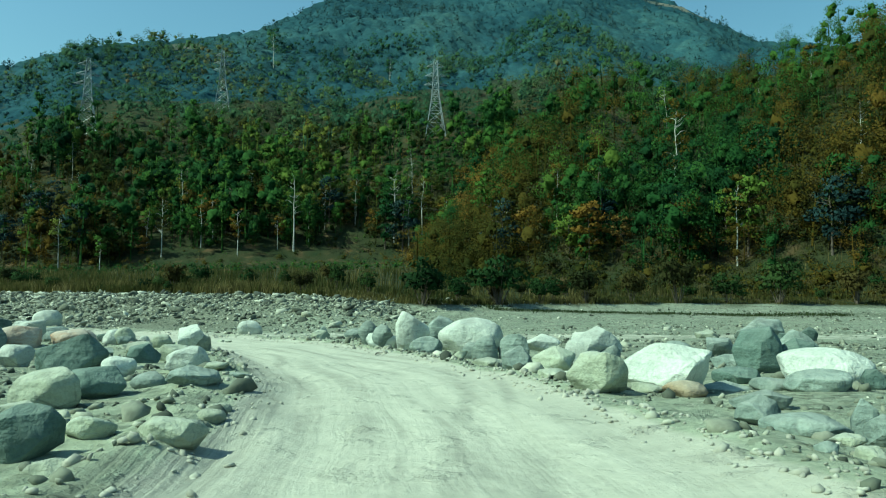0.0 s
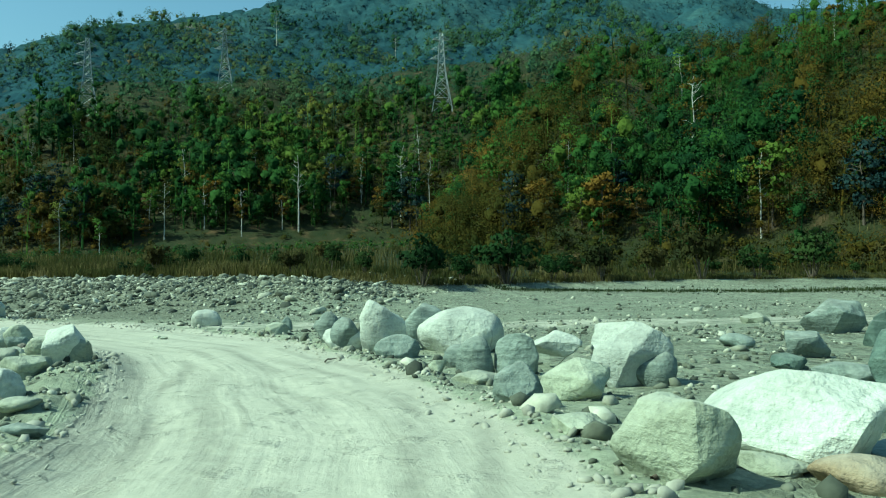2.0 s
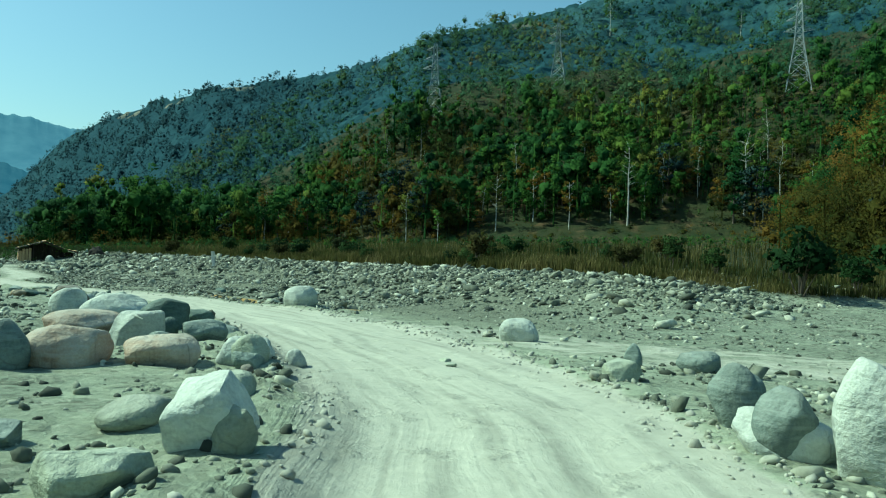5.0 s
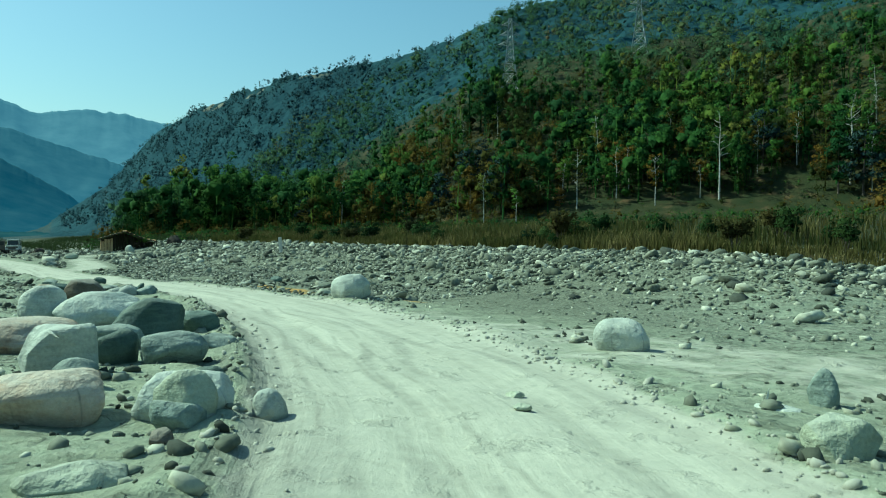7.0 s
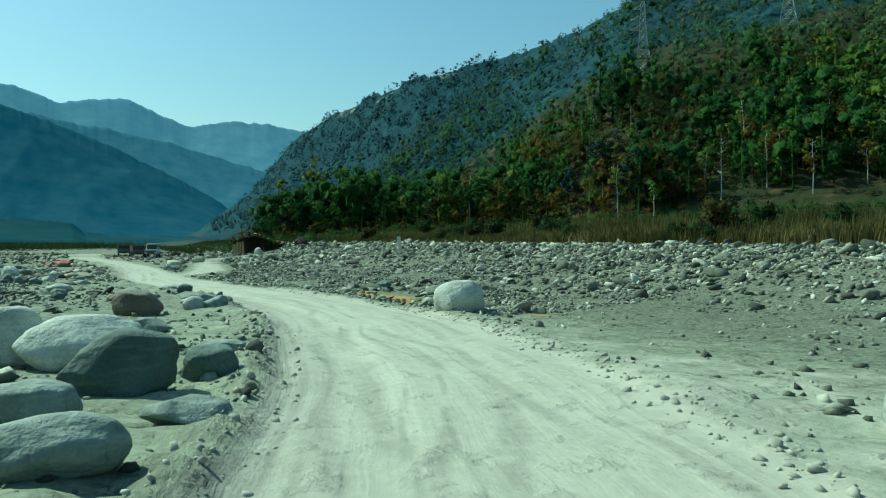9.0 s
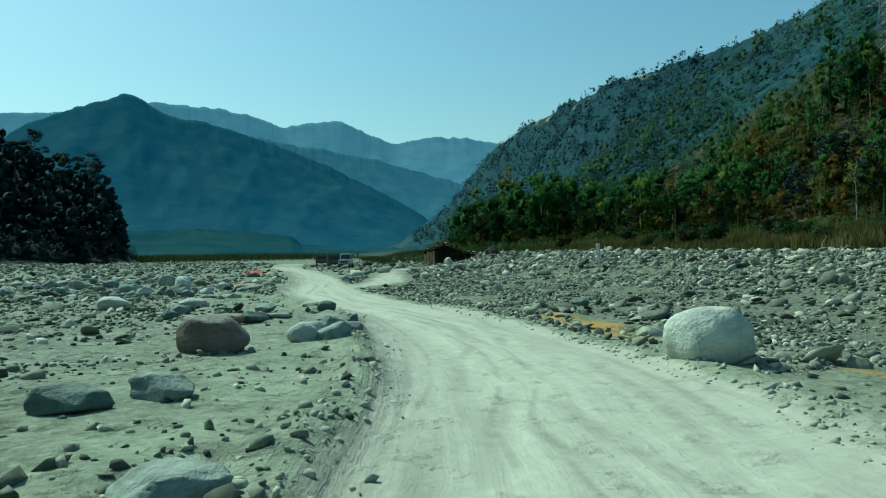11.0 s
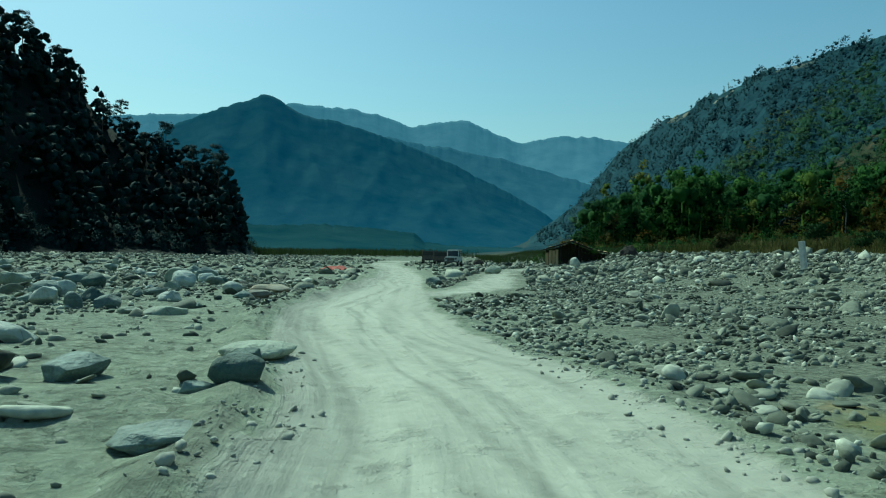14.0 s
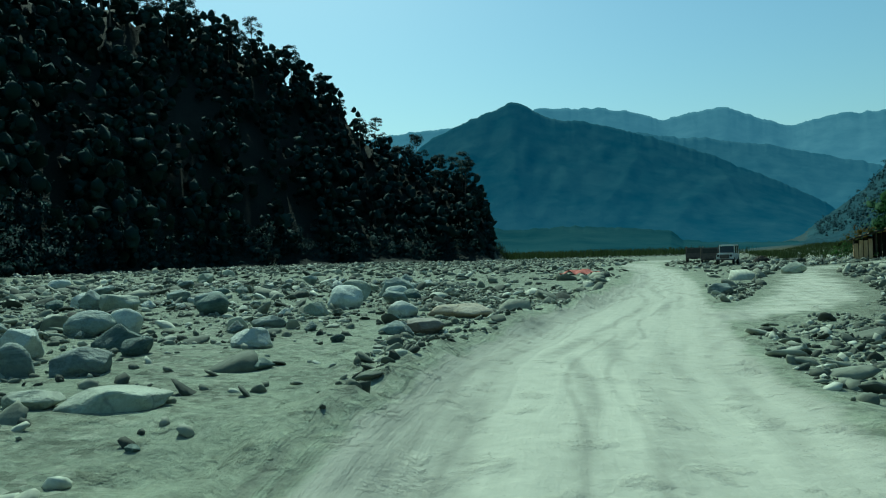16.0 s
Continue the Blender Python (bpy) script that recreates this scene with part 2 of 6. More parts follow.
def rock_material(name, dark, mid, light, vein=0.0, dusty=0.42):
    m = Mat(name, 0.82, 0.3)
    pos = m.node("ShaderNodeTexCoord").outputs["Object"]
    rnd = m.node("ShaderNodeObjectInfo").outputs["Random"]
    big = m.noise(1.6, 6, pos, 0.6)
    c = m.ramp(big, (0.3, dark), (0.52, mid), (0.72, light))
    speck = m.noise(26, 3, pos)
    c = m.mix(0.25, c, m.ramp(speck, (0.35, (0.2, 0.21, 0.2)), (0.65, (0.62, 0.62, 0.58))), "OVERLAY")
    stain = m.ramp(m.noise(3.3, 7, pos, 0.68), (0.5, (0, 0, 0)), (0.66, (1, 1, 1)))
    c = m.mix(m.math("MULTIPLY", stain, 0.45), c, dark)
    band = m.noise(2.2, 5, pos, 0.6, (0.6, 1.0, 5.0))
    c = m.mix(m.math("MULTIPLY", m.ramp(band, (0.5, (0, 0, 0)), (0.62, (1, 1, 1))), 0.25 + vein), c, light)
    val = m.node("ShaderNodeHueSaturation")
    m.link(m.math("ADD", m.math("MULTIPLY", rnd, 0.4), 0.8), val.inputs["Value"])
    m.link(c, val.inputs["Color"])
    dust = m.node("ShaderNodeNewGeometry")
    up = m.node("ShaderNodeSeparateXYZ")
    m.link(dust.outputs["Normal"], up.inputs[0])
    powder = m.math("MULTIPLY", m.ramp(m.math("ADD", m.math("MULTIPLY", up.outputs[2], 0.5), m.math("MULTIPLY", m.noise(4, 4, pos), 0.6)), (0.5, (0, 0, 0)), (0.9, (1, 1, 1))), dusty)
    c = m.mix(powder, val.outputs[0], (0.5, 0.5, 0.43))
    crack = m.node("ShaderNodeTexVoronoi", Scale=1.3)
    crack.feature = "DISTANCE_TO_EDGE"
    m.link(pos, crack.inputs["Vector"])
    seam = m.math("MULTIPLY", m.ramp(m.math("ADD", crack.outputs["Distance"], m.math("MULTIPLY", m.noise(6, 4, pos), 0.05)), (0.02, (1, 1, 1)), (0.045, (0, 0, 0))), m.ramp(m.noise(0.9, 3, pos), (0.5, (0, 0, 0)), (0.6, (1, 1, 1))))
    c = m.mix(m.math("MULTIPLY", seam, 0.55), c, (0.08, 0.085, 0.08))
    m.colour(c)
    m.bump((m.noise(2.4, 6, pos, 0.62), 0.8, 0.16), (band, 0.35, 0.06), (seam, -0.6, 0.04), (m.noise(6, 6, pos, 0.6), 0.5, 0.04))
    return m.m


def leaf_material(name, stops, stuff=False, through=0.25):
    m = Mat(name, 0.85, 0.08)
    geo = m.node("ShaderNodeNewGeometry")
    tone = m.attr("tone") if stuff else m.node("ShaderNodeObjectInfo").outputs["Random"]
    k = m.math("ADD", m.math("MULTIPLY", tone, 0.9), m.math("MULTIPLY", geo.outputs["Random Per Island"], 0.1))
    c = m.ramp(k, *stops)
    m.colour(c)
    tl = m.node("ShaderNodeBsdfTranslucent")
    m.link(c, tl.inputs[0])
    mixer = m.node("ShaderNodeMixShader")
    mixer.inputs[0].default_value = through
    m.link(m.b.outputs[0], mixer.inputs[1])
    m.link(tl.outputs[0], mixer.inputs[2])
    m.link(mixer.outputs[0], m.t.nodes["Material Output"].inputs[0])
    return m.m


def canopy_material(name, stops):
    """A closed woodland canopy seen from afar: crowns of several tones with leafy relief."""
    m = Mat(name, 0.95, 0.05)
    c = m.ramp(m.attr("tone"), *stops)
    leafy = m.noise(0.45, 7, rough=0.72)
    c = m.mix(0.55, c, m.ramp(leafy, (0.34, (0.27, 0.27, 0.28)), (0.66, (0.72, 0.72, 0.69))), "OVERLAY")
    m.colour(c)
    m.bump((leafy, 0.35, 1.0))
    return m.m


def plain_material(name, a, b, scale=3.0, rough=0.8, metal=0.0, stretch=None, bump=0.2):
    m = Mat(name, rough, 0.3)
    n = m.noise(scale, 6, stretch=stretch)
    m.colour(m.ramp(n, (0.3, a), (0.7, b)))
    m.b.inputs["Metallic"].default_value = metal
    m.bump((n, bump, 0.03))
    return m.m


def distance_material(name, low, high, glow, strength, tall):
    """Hills so far off that mostly the air before them shows: a blue glow put in for haze, thicker towards the valley
    floor.
    """
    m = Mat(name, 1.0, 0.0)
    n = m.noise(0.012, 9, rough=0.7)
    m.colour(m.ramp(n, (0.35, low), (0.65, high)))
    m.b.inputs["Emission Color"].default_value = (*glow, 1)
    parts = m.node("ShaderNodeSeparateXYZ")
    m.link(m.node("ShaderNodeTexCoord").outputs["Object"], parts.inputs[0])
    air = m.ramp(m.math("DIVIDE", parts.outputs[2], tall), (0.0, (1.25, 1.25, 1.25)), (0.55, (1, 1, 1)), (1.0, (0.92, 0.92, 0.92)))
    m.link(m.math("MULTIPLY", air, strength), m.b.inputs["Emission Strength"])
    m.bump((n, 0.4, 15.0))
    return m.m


GROUND = ground_material()
ROCK = {
    "w": rock_material("pale_boulder_stone", (0.283, 0.306, 0.274), (0.504, 0.535, 0.475), (0.671, 0.699, 0.611)),
    "p": rock_material("dusty_boulder_stone", (0.188, 0.204, 0.152), (0.338, 0.367, 0.278), (0.469, 0.500, 0.377)),
    "g": rock_material("grey_boulder_stone", (0.092, 0.117, 0.104), (0.193, 0.235, 0.209), (0.350, 0.403, 0.356), 0.2, 0.3),
    "k": rock_material("dark_boulder_stone", (0.052, 0.082, 0.071), (0.099, 0.143, 0.122), (0.178, 0.235, 0.197), 0.1, 0.15),
    "b": rock_material("brown_boulder_stone", (0.09, 0.075, 0.055), (0.17, 0.14, 0.105), (0.28, 0.24, 0.19)),
    "o": rock_material("rust_stained_stone", (0.27, 0.145, 0.075), (0.40, 0.34, 0.27), (0.52, 0.50, 0.44)),
    "t": rock_material("tan_boulder_stone", (0.28, 0.20, 0.12), (0.40, 0.32, 0.21), (0.50, 0.43, 0.32)),
}


def pebble_material():
    m = Mat("river_cobbles", 0.85, 0.25)
    geo = m.node("ShaderNodeNewGeometry")
    c = m.ramp(geo.outputs["Random Per Island"], (0.0, (0.040, 0.046, 0.036)), (0.3, (0.105, 0.116, 0.088)), (0.62, (0.205, 0.216, 0.166)),
               (0.85, (0.320, 0.326, 0.258)), (0.97, (0.50, 0.505, 0.41)))
    n = m.noise(7, 5)
    c = m.mix(0.5, c, m.ramp(n, (0.3, (0.25, 0.25, 0.25)), (0.7, (0.75, 0.75, 0.72))), "OVERLAY")
    m.colour(c)
    m.bump((n, 0.4, 0.05))
    return m.m


PEBBLE = pebble_material()
CLOD = plain_material("dried_mud", (0.24, 0.24, 0.195), (0.46, 0.455, 0.38), 5, 0.95, bump=0.5)
BARK_PALE = plain_material("pale_bark", (0.34, 0.33, 0.29), (0.62, 0.60, 0.54), 2.5, 0.85, stretch=(1, 1, 0.3))
BARK_DARK = plain_material("dark_bark", (0.06, 0.05, 0.04), (0.16, 0.13, 0.10), 3, 0.9, stretch=(1, 1, 0.3))
# ridge woods: blue of the distance haze painted into the leaf tones
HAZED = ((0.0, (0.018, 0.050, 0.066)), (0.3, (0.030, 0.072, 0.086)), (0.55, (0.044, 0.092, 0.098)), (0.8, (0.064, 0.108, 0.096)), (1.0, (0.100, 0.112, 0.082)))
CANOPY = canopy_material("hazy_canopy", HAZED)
GREENS = ((0.0, (0.012, 0.040, 0.016)), (0.35, (0.030, 0.081, 0.021)), (0.65, (0.063, 0.134, 0.025)), (0.85, (0.112, 0.165, 0.029)), (1.0, (0.185, 0.187, 0.042)))
BROWNS = ((0.0, (0.022, 0.036, 0.009)), (0.3, (0.056, 0.056, 0.011)), (0.6, (0.105, 0.077, 0.014)), (0.85, (0.158, 0.098, 0.019)), (1.0, (0.190, 0.132, 0.042)))
# near-black leaves: the shaded hill's shade and slight haze are in the colour
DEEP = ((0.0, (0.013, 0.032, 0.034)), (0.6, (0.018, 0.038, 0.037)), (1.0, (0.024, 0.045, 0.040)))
# upper woods: greens with a little distance haze mixed into the colour
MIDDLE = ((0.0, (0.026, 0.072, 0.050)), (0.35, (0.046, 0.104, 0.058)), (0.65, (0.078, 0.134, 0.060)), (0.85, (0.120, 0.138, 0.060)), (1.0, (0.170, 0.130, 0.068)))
DRAB = ((0.0, (0.020, 0.028, 0.010)), (0.5, (0.044, 0.044, 0.014)), (1.0, (0.085, 0.068, 0.022)))
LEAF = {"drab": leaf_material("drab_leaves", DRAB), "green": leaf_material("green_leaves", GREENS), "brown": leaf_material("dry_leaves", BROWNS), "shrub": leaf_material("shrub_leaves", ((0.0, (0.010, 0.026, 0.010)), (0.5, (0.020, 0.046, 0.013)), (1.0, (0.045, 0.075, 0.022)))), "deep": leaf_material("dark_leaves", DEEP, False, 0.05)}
WOODS = {"green": leaf_material("green_woods", GREENS, True, 0.38), "brown": leaf_material("dry_woods", BROWNS, True, 0.4),
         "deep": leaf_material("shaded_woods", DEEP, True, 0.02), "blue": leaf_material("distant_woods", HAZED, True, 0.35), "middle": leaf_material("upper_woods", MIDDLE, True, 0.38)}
STRAW = leaf_material("dry_grass_blades", ((0.0, (0.030, 0.046, 0.014)), (0.45, (0.070, 0.072, 0.022)), (0.75, (0.130, 0.115, 0.042)), (1.0, (0.25, 0.21, 0.095))), True, 0.4)
TURF = leaf_material("green_grass_blades", ((0.0, (0.022, 0.036, 0.014)), (1.0, (0.06, 0.08, 0.03))), True, 0.3)

# ---- the lie of the land ----
def smooth(a, b, v):
    k = np.clip((np.asarray(v, float) - a) / (b - a), 0, 1)
    return k * k * (3 - 2 * k)


def lattice(ix, iy, seed):
    h = (ix * 374761393 + iy * 668265263 + seed * 144269) & 0x7FFFFFFF
    h = ((h ^ (h >> 13)) * 1274126177) & 0x7FFFFFFF
    return ((h ^ (h >> 16)) & 0xFFFF) / 32767.5 - 1


def value_noise(x, y, size, seed=0):
    """Smooth noise between -1 and 1 with bumps of about that size in metres."""
    x, y = np.asarray(x, float) / size, np.asarray(y, float) / size
    ix, iy = np.floor(x).astype(np.int64), np.floor(y).astype(np.int64)
    u, v = x - ix, y - iy
    u, v = u * u * (3 - 2 * u), v * v * (3 - 2 * v)
    a = lattice(ix, iy, seed) * (1 - u) + lattice(ix + 1, iy, seed) * u
    b = lattice(ix, iy + 1, seed) * (1 - u) + lattice(ix + 1, iy + 1, seed) * u
    return a * (1 - v) + b * v


def track(points):
    """A dense line through a few plan points, with the way along it."""
    p = np.array(points, float)
    s = np.r_[0, np.cumsum(np.hypot(*np.diff(p[:, :2], axis=0).T))]
    q = np.linspace(0, s[-1], int(s[-1] / 0.6))
    line = np.stack([np.interp(q, s, p[:, k]) for k in range(p.shape[1])], 1)
    for _ in range(6):
        line[1:-1] = (line[:-2] + 2 * line[1:-1] + line[2:]) / 4
    return line, q


# plan points: x, y, half width
MAIN = track([(1.0, -30, 3.2), (0.6, 0, 2.6), (0.1, 6, 2.05), (-0.9, 12, 2.0), (-2.9, 17, 1.95), (-4.9, 20.8, 2.1), (-8.5, 24.9, 2.4), (-13.4, 29.2, 2.4),
              (-19.9, 33.4, 2.35), (-26.5, 36.2, 2.1), (-33, 38.2, 1.95), (-40, 38.9, 1.9), (-46, 40.2, 2.0), (-52, 42.3, 1.9), (-60, 45.2, 1.6), (-72, 49.5, 1.5),
              (-90, 55.0, 1.4), (-115, 61, 1.5), (-150, 74, 1.8)])
SIDE = track([(-51, 42.8, 0.6), (-54.5, 46.8, 1.2), (-58.5, 50, 1.5), (-64, 53, 1.5), (-72, 57, 1.5), (-83, 62.5, 1.5), (-94, 71, 1.5), (-103, 84, 1.6), (-112, 100, 1.5)])
PLAIN = track([(-19, 34.5, 1.0), (-12, 32, 2.0), (-5, 30, 2.6), (2, 30.5, 2.6), (14, 32, 2.4), (40, 36, 2.0)])


def lateral(x, y, line):
    """Signed distance from a track (right is plus), the way along it and its half width there."""
    p, q = line
    out = np.full(x.shape, 1e3), np.zeros(x.shape), np.ones(x.shape)
    near = (x > p[:, 0].min() - 8) & (x < p[:, 0].max() + 8) & (y > p[:, 1].min() - 8) & (y < p[:, 1].max() + 8)
    xs, ys = x[near], y[near]
    side, along, half = np.empty(len(xs)), np.empty(len(xs)), np.empty(len(xs))
    way = np.gradient(p[:, :2], axis=0)
    way /= np.hypot(way[:, 0], way[:, 1])[:, None]
    for i in range(0, len(xs), 20000):
        a, b = xs[i:i + 20000], ys[i:i + 20000]
        k = np.argmin((a[:, None] - p[:, 0]) ** 2 + (b[:, None] - p[:, 1]) ** 2, axis=1)
        dx, dy = a - p[k, 0], b - p[k, 1]
        side[i:i + 20000] = dx * way[k, 1] - dy * way[k, 0]
        ahead = dx * way[k, 0] + dy * way[k, 1]
        along[i:i + 20000] = q[k] + ahead
        past = np.where((k == 0) | (k == len(p) - 1), ahead, 0)
        side[i:i + 20000] = np.copysign(np.hypot(side[i:i + 20000], past), side[i:i + 20000])
        half[i:i + 20000] = p[k, 2]
    out[0][near], out[1][near], out[2][near] = side, along, half
    return out


BANK_X = (-900, -400, -200, -110, -56, -45, -14, -6, 0, 4, 12, 22, 60, 300, 900)
BANK_Y = (420, 215, 135, 96, 73, 70, 57.6, 52.6, 55.0, 58.6, 63.8, 66.3, 69.5, 85, 120)


def bank_top(x):
    return np.interp(x, BANK_X, BANK_Y)


def bed(x, y):
    """The river bed and the terrace above its stony bank, without roughness."""
    low = np.interp(x, (-45, -12), (26, -12))
    z = 0.361 - 0.0009 * np.clip(x, -60, 20) - 0.0265 * np.clip(y, low, 44)
    top = bank_top(x)
    left = 1 - smooth(-10, -1, x)
    width = 16 * left + 20 * (1 - left)
    z = z + smooth(0, 1, (y - top + width) / width) ** 1.4 * (1.75 * left + 0.75 * (1 - left))
    z = z + smooth(top - 1.8, top, y) * 0.4 * (1 - left)
    return z + np.clip(y - top, 0, 400) * 0.05


HUB_N, HUB_S = (-5.0, 12.0), (-36.0, 38.0)
# bearing left of north; distance to the foot; distance to the crest; rise of the crest in degrees
RIDGE = np.array([(72, 1200, 1500, 0), (62, 800, 1150, 0.6), (58, 650, 1050, 3.4), (54.5, 500, 950, 7.6), (50, 390, 760, 10.2), (47, 330, 620, 11.4),
                  (44, 300, 560, 12.3), (39, 265, 520, 13.0), (36.5, 245, 500, 13.7), (32, 220, 480, 15.0), (28, 210, 460, 16.7), (22, 205, 450, 18.1),
                  (15, 200, 470, 19.6), (9, 200, 560, 22.4), (0, 200, 650, 24.5), (-12, 195, 650, 23.8), (-20, 190, 650, 20.9), (-25, 185, 620, 17.8),
                  (-35, 170, 560, 15.5), (-60, 150, 450, 13), (-110, 150, 400, 12)])
SHOULDER = np.array([(3, 150, 190, 0), (-1, 118, 175, 2.2), (-5, 100, 168, 6.0), (-9, 92, 165, 10.2), (-12, 90, 165, 13.4), (-15.5, 88, 168, 15.2), (-18, 88, 172, 13.6),
                     (-22, 88, 180, 13.6), (-27, 88, 190, 15.4), (-32, 88, 195, 17.4), (-45, 88, 195, 18), (-80, 95, 195, 16), (-110, 110, 195, 12)])
SHADED = np.array([(84.2, 250, 300, 0), (85.2, 222, 240, 1.5), (86, 215, 245, 4.2), (88, 208, 262, 5.6), (92, 200, 268, 7.2), (95, 196, 270, 9.4),
                   (98, 188, 270, 12.6), (102, 178, 262, 15.2), (107, 165, 250, 17.2), (113, 135, 225, 18.6), (122, 104, 200, 20), (140, 85, 180, 20),
                   (175, 95, 180, 18), (200, 110, 200, 10)])


def slope(x, y, hub, table, back):
    dx, dy = x - hub[0], y - hub[1]
    d = np.hypot(dx, dy)
    az = np.degrees(np.arctan2(-dx, dy))
    az = np.where((az < -115) & (table[0, 0] > 80), az + 360, az)
    order = np.argsort(table[:, 0])
    foot, crest, rise = (np.interp(az, table[order, 0], table[order, k]) for k in (1, 2, 3))
    inside = (az > table[:, 0].min()) & (az < table[:, 0].max())
    top = crest * np.tan(np.radians(rise))
    k = (d - foot) / (crest - foot)
    calm = 1 - 0.85 * smooth(0.55, 0.95, k)
    rough = 1 + calm * (0.12 * value_noise(x, y, 70, 3) + 0.05 * value_noise(x, y, 30, 4))
    z = np.where(k < 1, np.clip(k, 0, 1) * rough, 1 - np.clip((d - crest) / back, 0, 1)) * top
    return np.where(inside & (k > 0), z, 0)


def hills(x, y):
    return np.maximum(np.maximum(slope(x, y, HUB_N, RIDGE, 900), slope(x, y, HUB_N, SHOULDER, 120)), slope(x, y, HUB_S, SHADED, 160))


def height(x, y):
    """The ground's height, with tracks, ruts and swells."""
    x, y = np.atleast_1d(np.asarray(x, float)), np.atleast_1d(np.asarray(y, float))
    z = bed(x, y)
    side, along, half = lateral(x, y, MAIN)
    on = 1 - smooth(half - 0.5, half + 0.6, np.abs(side))
    swell = 0.06 * value_noise(x, y, 3.1, 1) + 0.045 * value_noise(x, y, 1.3, 2) + 0.02 * value_noise(x, y, 0.6, 5)
    near = 1 - smooth(90, 160, np.hypot(x + 25, y - 35))
    z = z + near * swell * (1 - 0.85 * on)
    z = z + on * (0.02 * value_noise(side, along * 0.22, 0.55, 7) - 0.03)
    for rut in (-1.1, 0.7):
        z = z - on * 0.03 * np.exp(-((side - rut - 0.5 * value_noise(along, along * 0, 9, 11)) / 0.3) ** 2)
    z = z + 0.06 * np.exp(-((side + half + 0.1) / 0.8) ** 2) * np.sin(side * 6.5 + 1.5 * value_noise(along, along * 0, 4, 12))
    wander = 0.25 * value_noise(along, along * 0, 7, 13)
    for place, wide, deep in ((0.0, 0.16, 0.07), (0.42, 0.14, 0.05), (-0.5, 0.2, 0.06)):
        z = z - deep * np.exp(-((side + half - place + wander) / wide) ** 2) * smooth(-0.5, 0.1, value_noise(along, along * 0, 3.3, 14 + int(place * 10)))
    churned = np.exp(-((side + half + 0.9) / 0.9) ** 2)
    z = z + churned * (0.07 * value_noise(x, y, 0.55, 17) + 0.05 * value_noise(x, y, 0.3, 18))
    berm = np.exp(-((np.abs(side) - half - 0.35) / 0.45) ** 2)
    z = z + np.where(side < 0, 0.17 + 0.09 * smooth(-26, -32, x), 0.10) * berm * (0.7 + 0.5 * value_noise(x, y, 1.1, 6) + 0.25 * value_noise(x, y, 0.5, 8))
    return np.maximum(z, hills(x, y) + np.where(hills(x, y) > 0, bed(x, np.minimum(y, bank_top(x) + 140)) * 0.6, -50))


def floor_at(x, y):
    return float(height(x, y)[0])

# ---- helpers for meshes ----
def mesh_of(name, verts, faces, mats, smooth_faces=False, normals=None):
    me = bpy.data.meshes.new(name)
    verts, faces = np.asarray(verts, np.float32), np.asarray(faces, np.int32)
    n = faces.shape[1]
    me.vertices.add(len(verts))
    me.vertices.foreach_set("co", verts.ravel())
    me.loops.add(faces.size)
    me.loops.foreach_set("vertex_index", faces.ravel())
    me.polygons.add(len(faces))
    me.polygons.foreach_set("loop_start", np.arange(0, faces.size, n, dtype=np.int32))
    me.polygons.foreach_set("loop_total", np.full(len(faces), n, np.int32))
    if smooth_faces:
        me.polygons.foreach_set("use_smooth", np.ones(len(faces), bool))
    for m in mats:
        me.materials.append(m)
    me.update(calc_edges=True)
    if normals is not None:
        a = me.attributes.new("custom_normal", "FLOAT_VECTOR", "POINT")
        a.data.foreach_set("vector", np.asarray(normals, np.float32).ravel())
    return me


def point_attr(me, name, values):
    a = me.attributes.new(name, "FLOAT", "POINT")
    a.data.foreach_set("value", np.asarray(values, np.float32))


def bm_object(name, bm, material, parent=None, label=""):
    me = bpy.data.meshes.new(name)
    bm.to_mesh(me)
    bm.free()
    me.materials.append(material)
    ob = new(name, me)
    if parent is not None:
        ob.parent = parent
    return tagged(ob, label)


def part(name, bm, material, parent, label=""):
    return bm_object(name, bm, material, parent, label)


def box(bm, cx, cy, cz, sx, sy, sz, bevel=0.0, turn=None):
    m = Matrix.Translation((cx, cy, cz))
    if turn is not None:
        m = m @ turn
    made = bmesh.ops.create_cube(bm, size=1.0, matrix=m @ Matrix.Diagonal((sx, sy, sz, 1)))
    if bevel:
        edges = {e for v in made["verts"] for e in v.link_edges}
        bmesh.ops.bevel(bm, geom=list(edges), offset=bevel, segments=2, affect="EDGES")


def rod(bm, a, b, r0, r1=None, n=6):
    a, b = Vector(a), Vector(b)
    d = b - a
    m = Matrix.Translation((a + b) / 2) @ d.to_track_quat("Z", "Y").to_matrix().to_4x4()
    bmesh.ops.create_cone(bm, cap_ends=True, segments=n, radius1=r0, radius2=r0 if r1 is None else r1, depth=d.length, matrix=m)


# ---- the ground, one sheet to the horizon ----
def steps_out(a, b, fine, far):
    mid = list(np.arange(a, b + fine / 2, fine))
    out, v, s = [], b, fine
    while v < far:
        s = min(s * 1.1, 16 if v < 900 else 200)
        v += s
        out.append(v)
    back, v, s = [], a, fine
    while v > -far:
        s = min(s * 1.1, 16 if v > -900 else 200)
        v -= s
        back.append(v)
    return np.array(back[::-1] + mid + out)


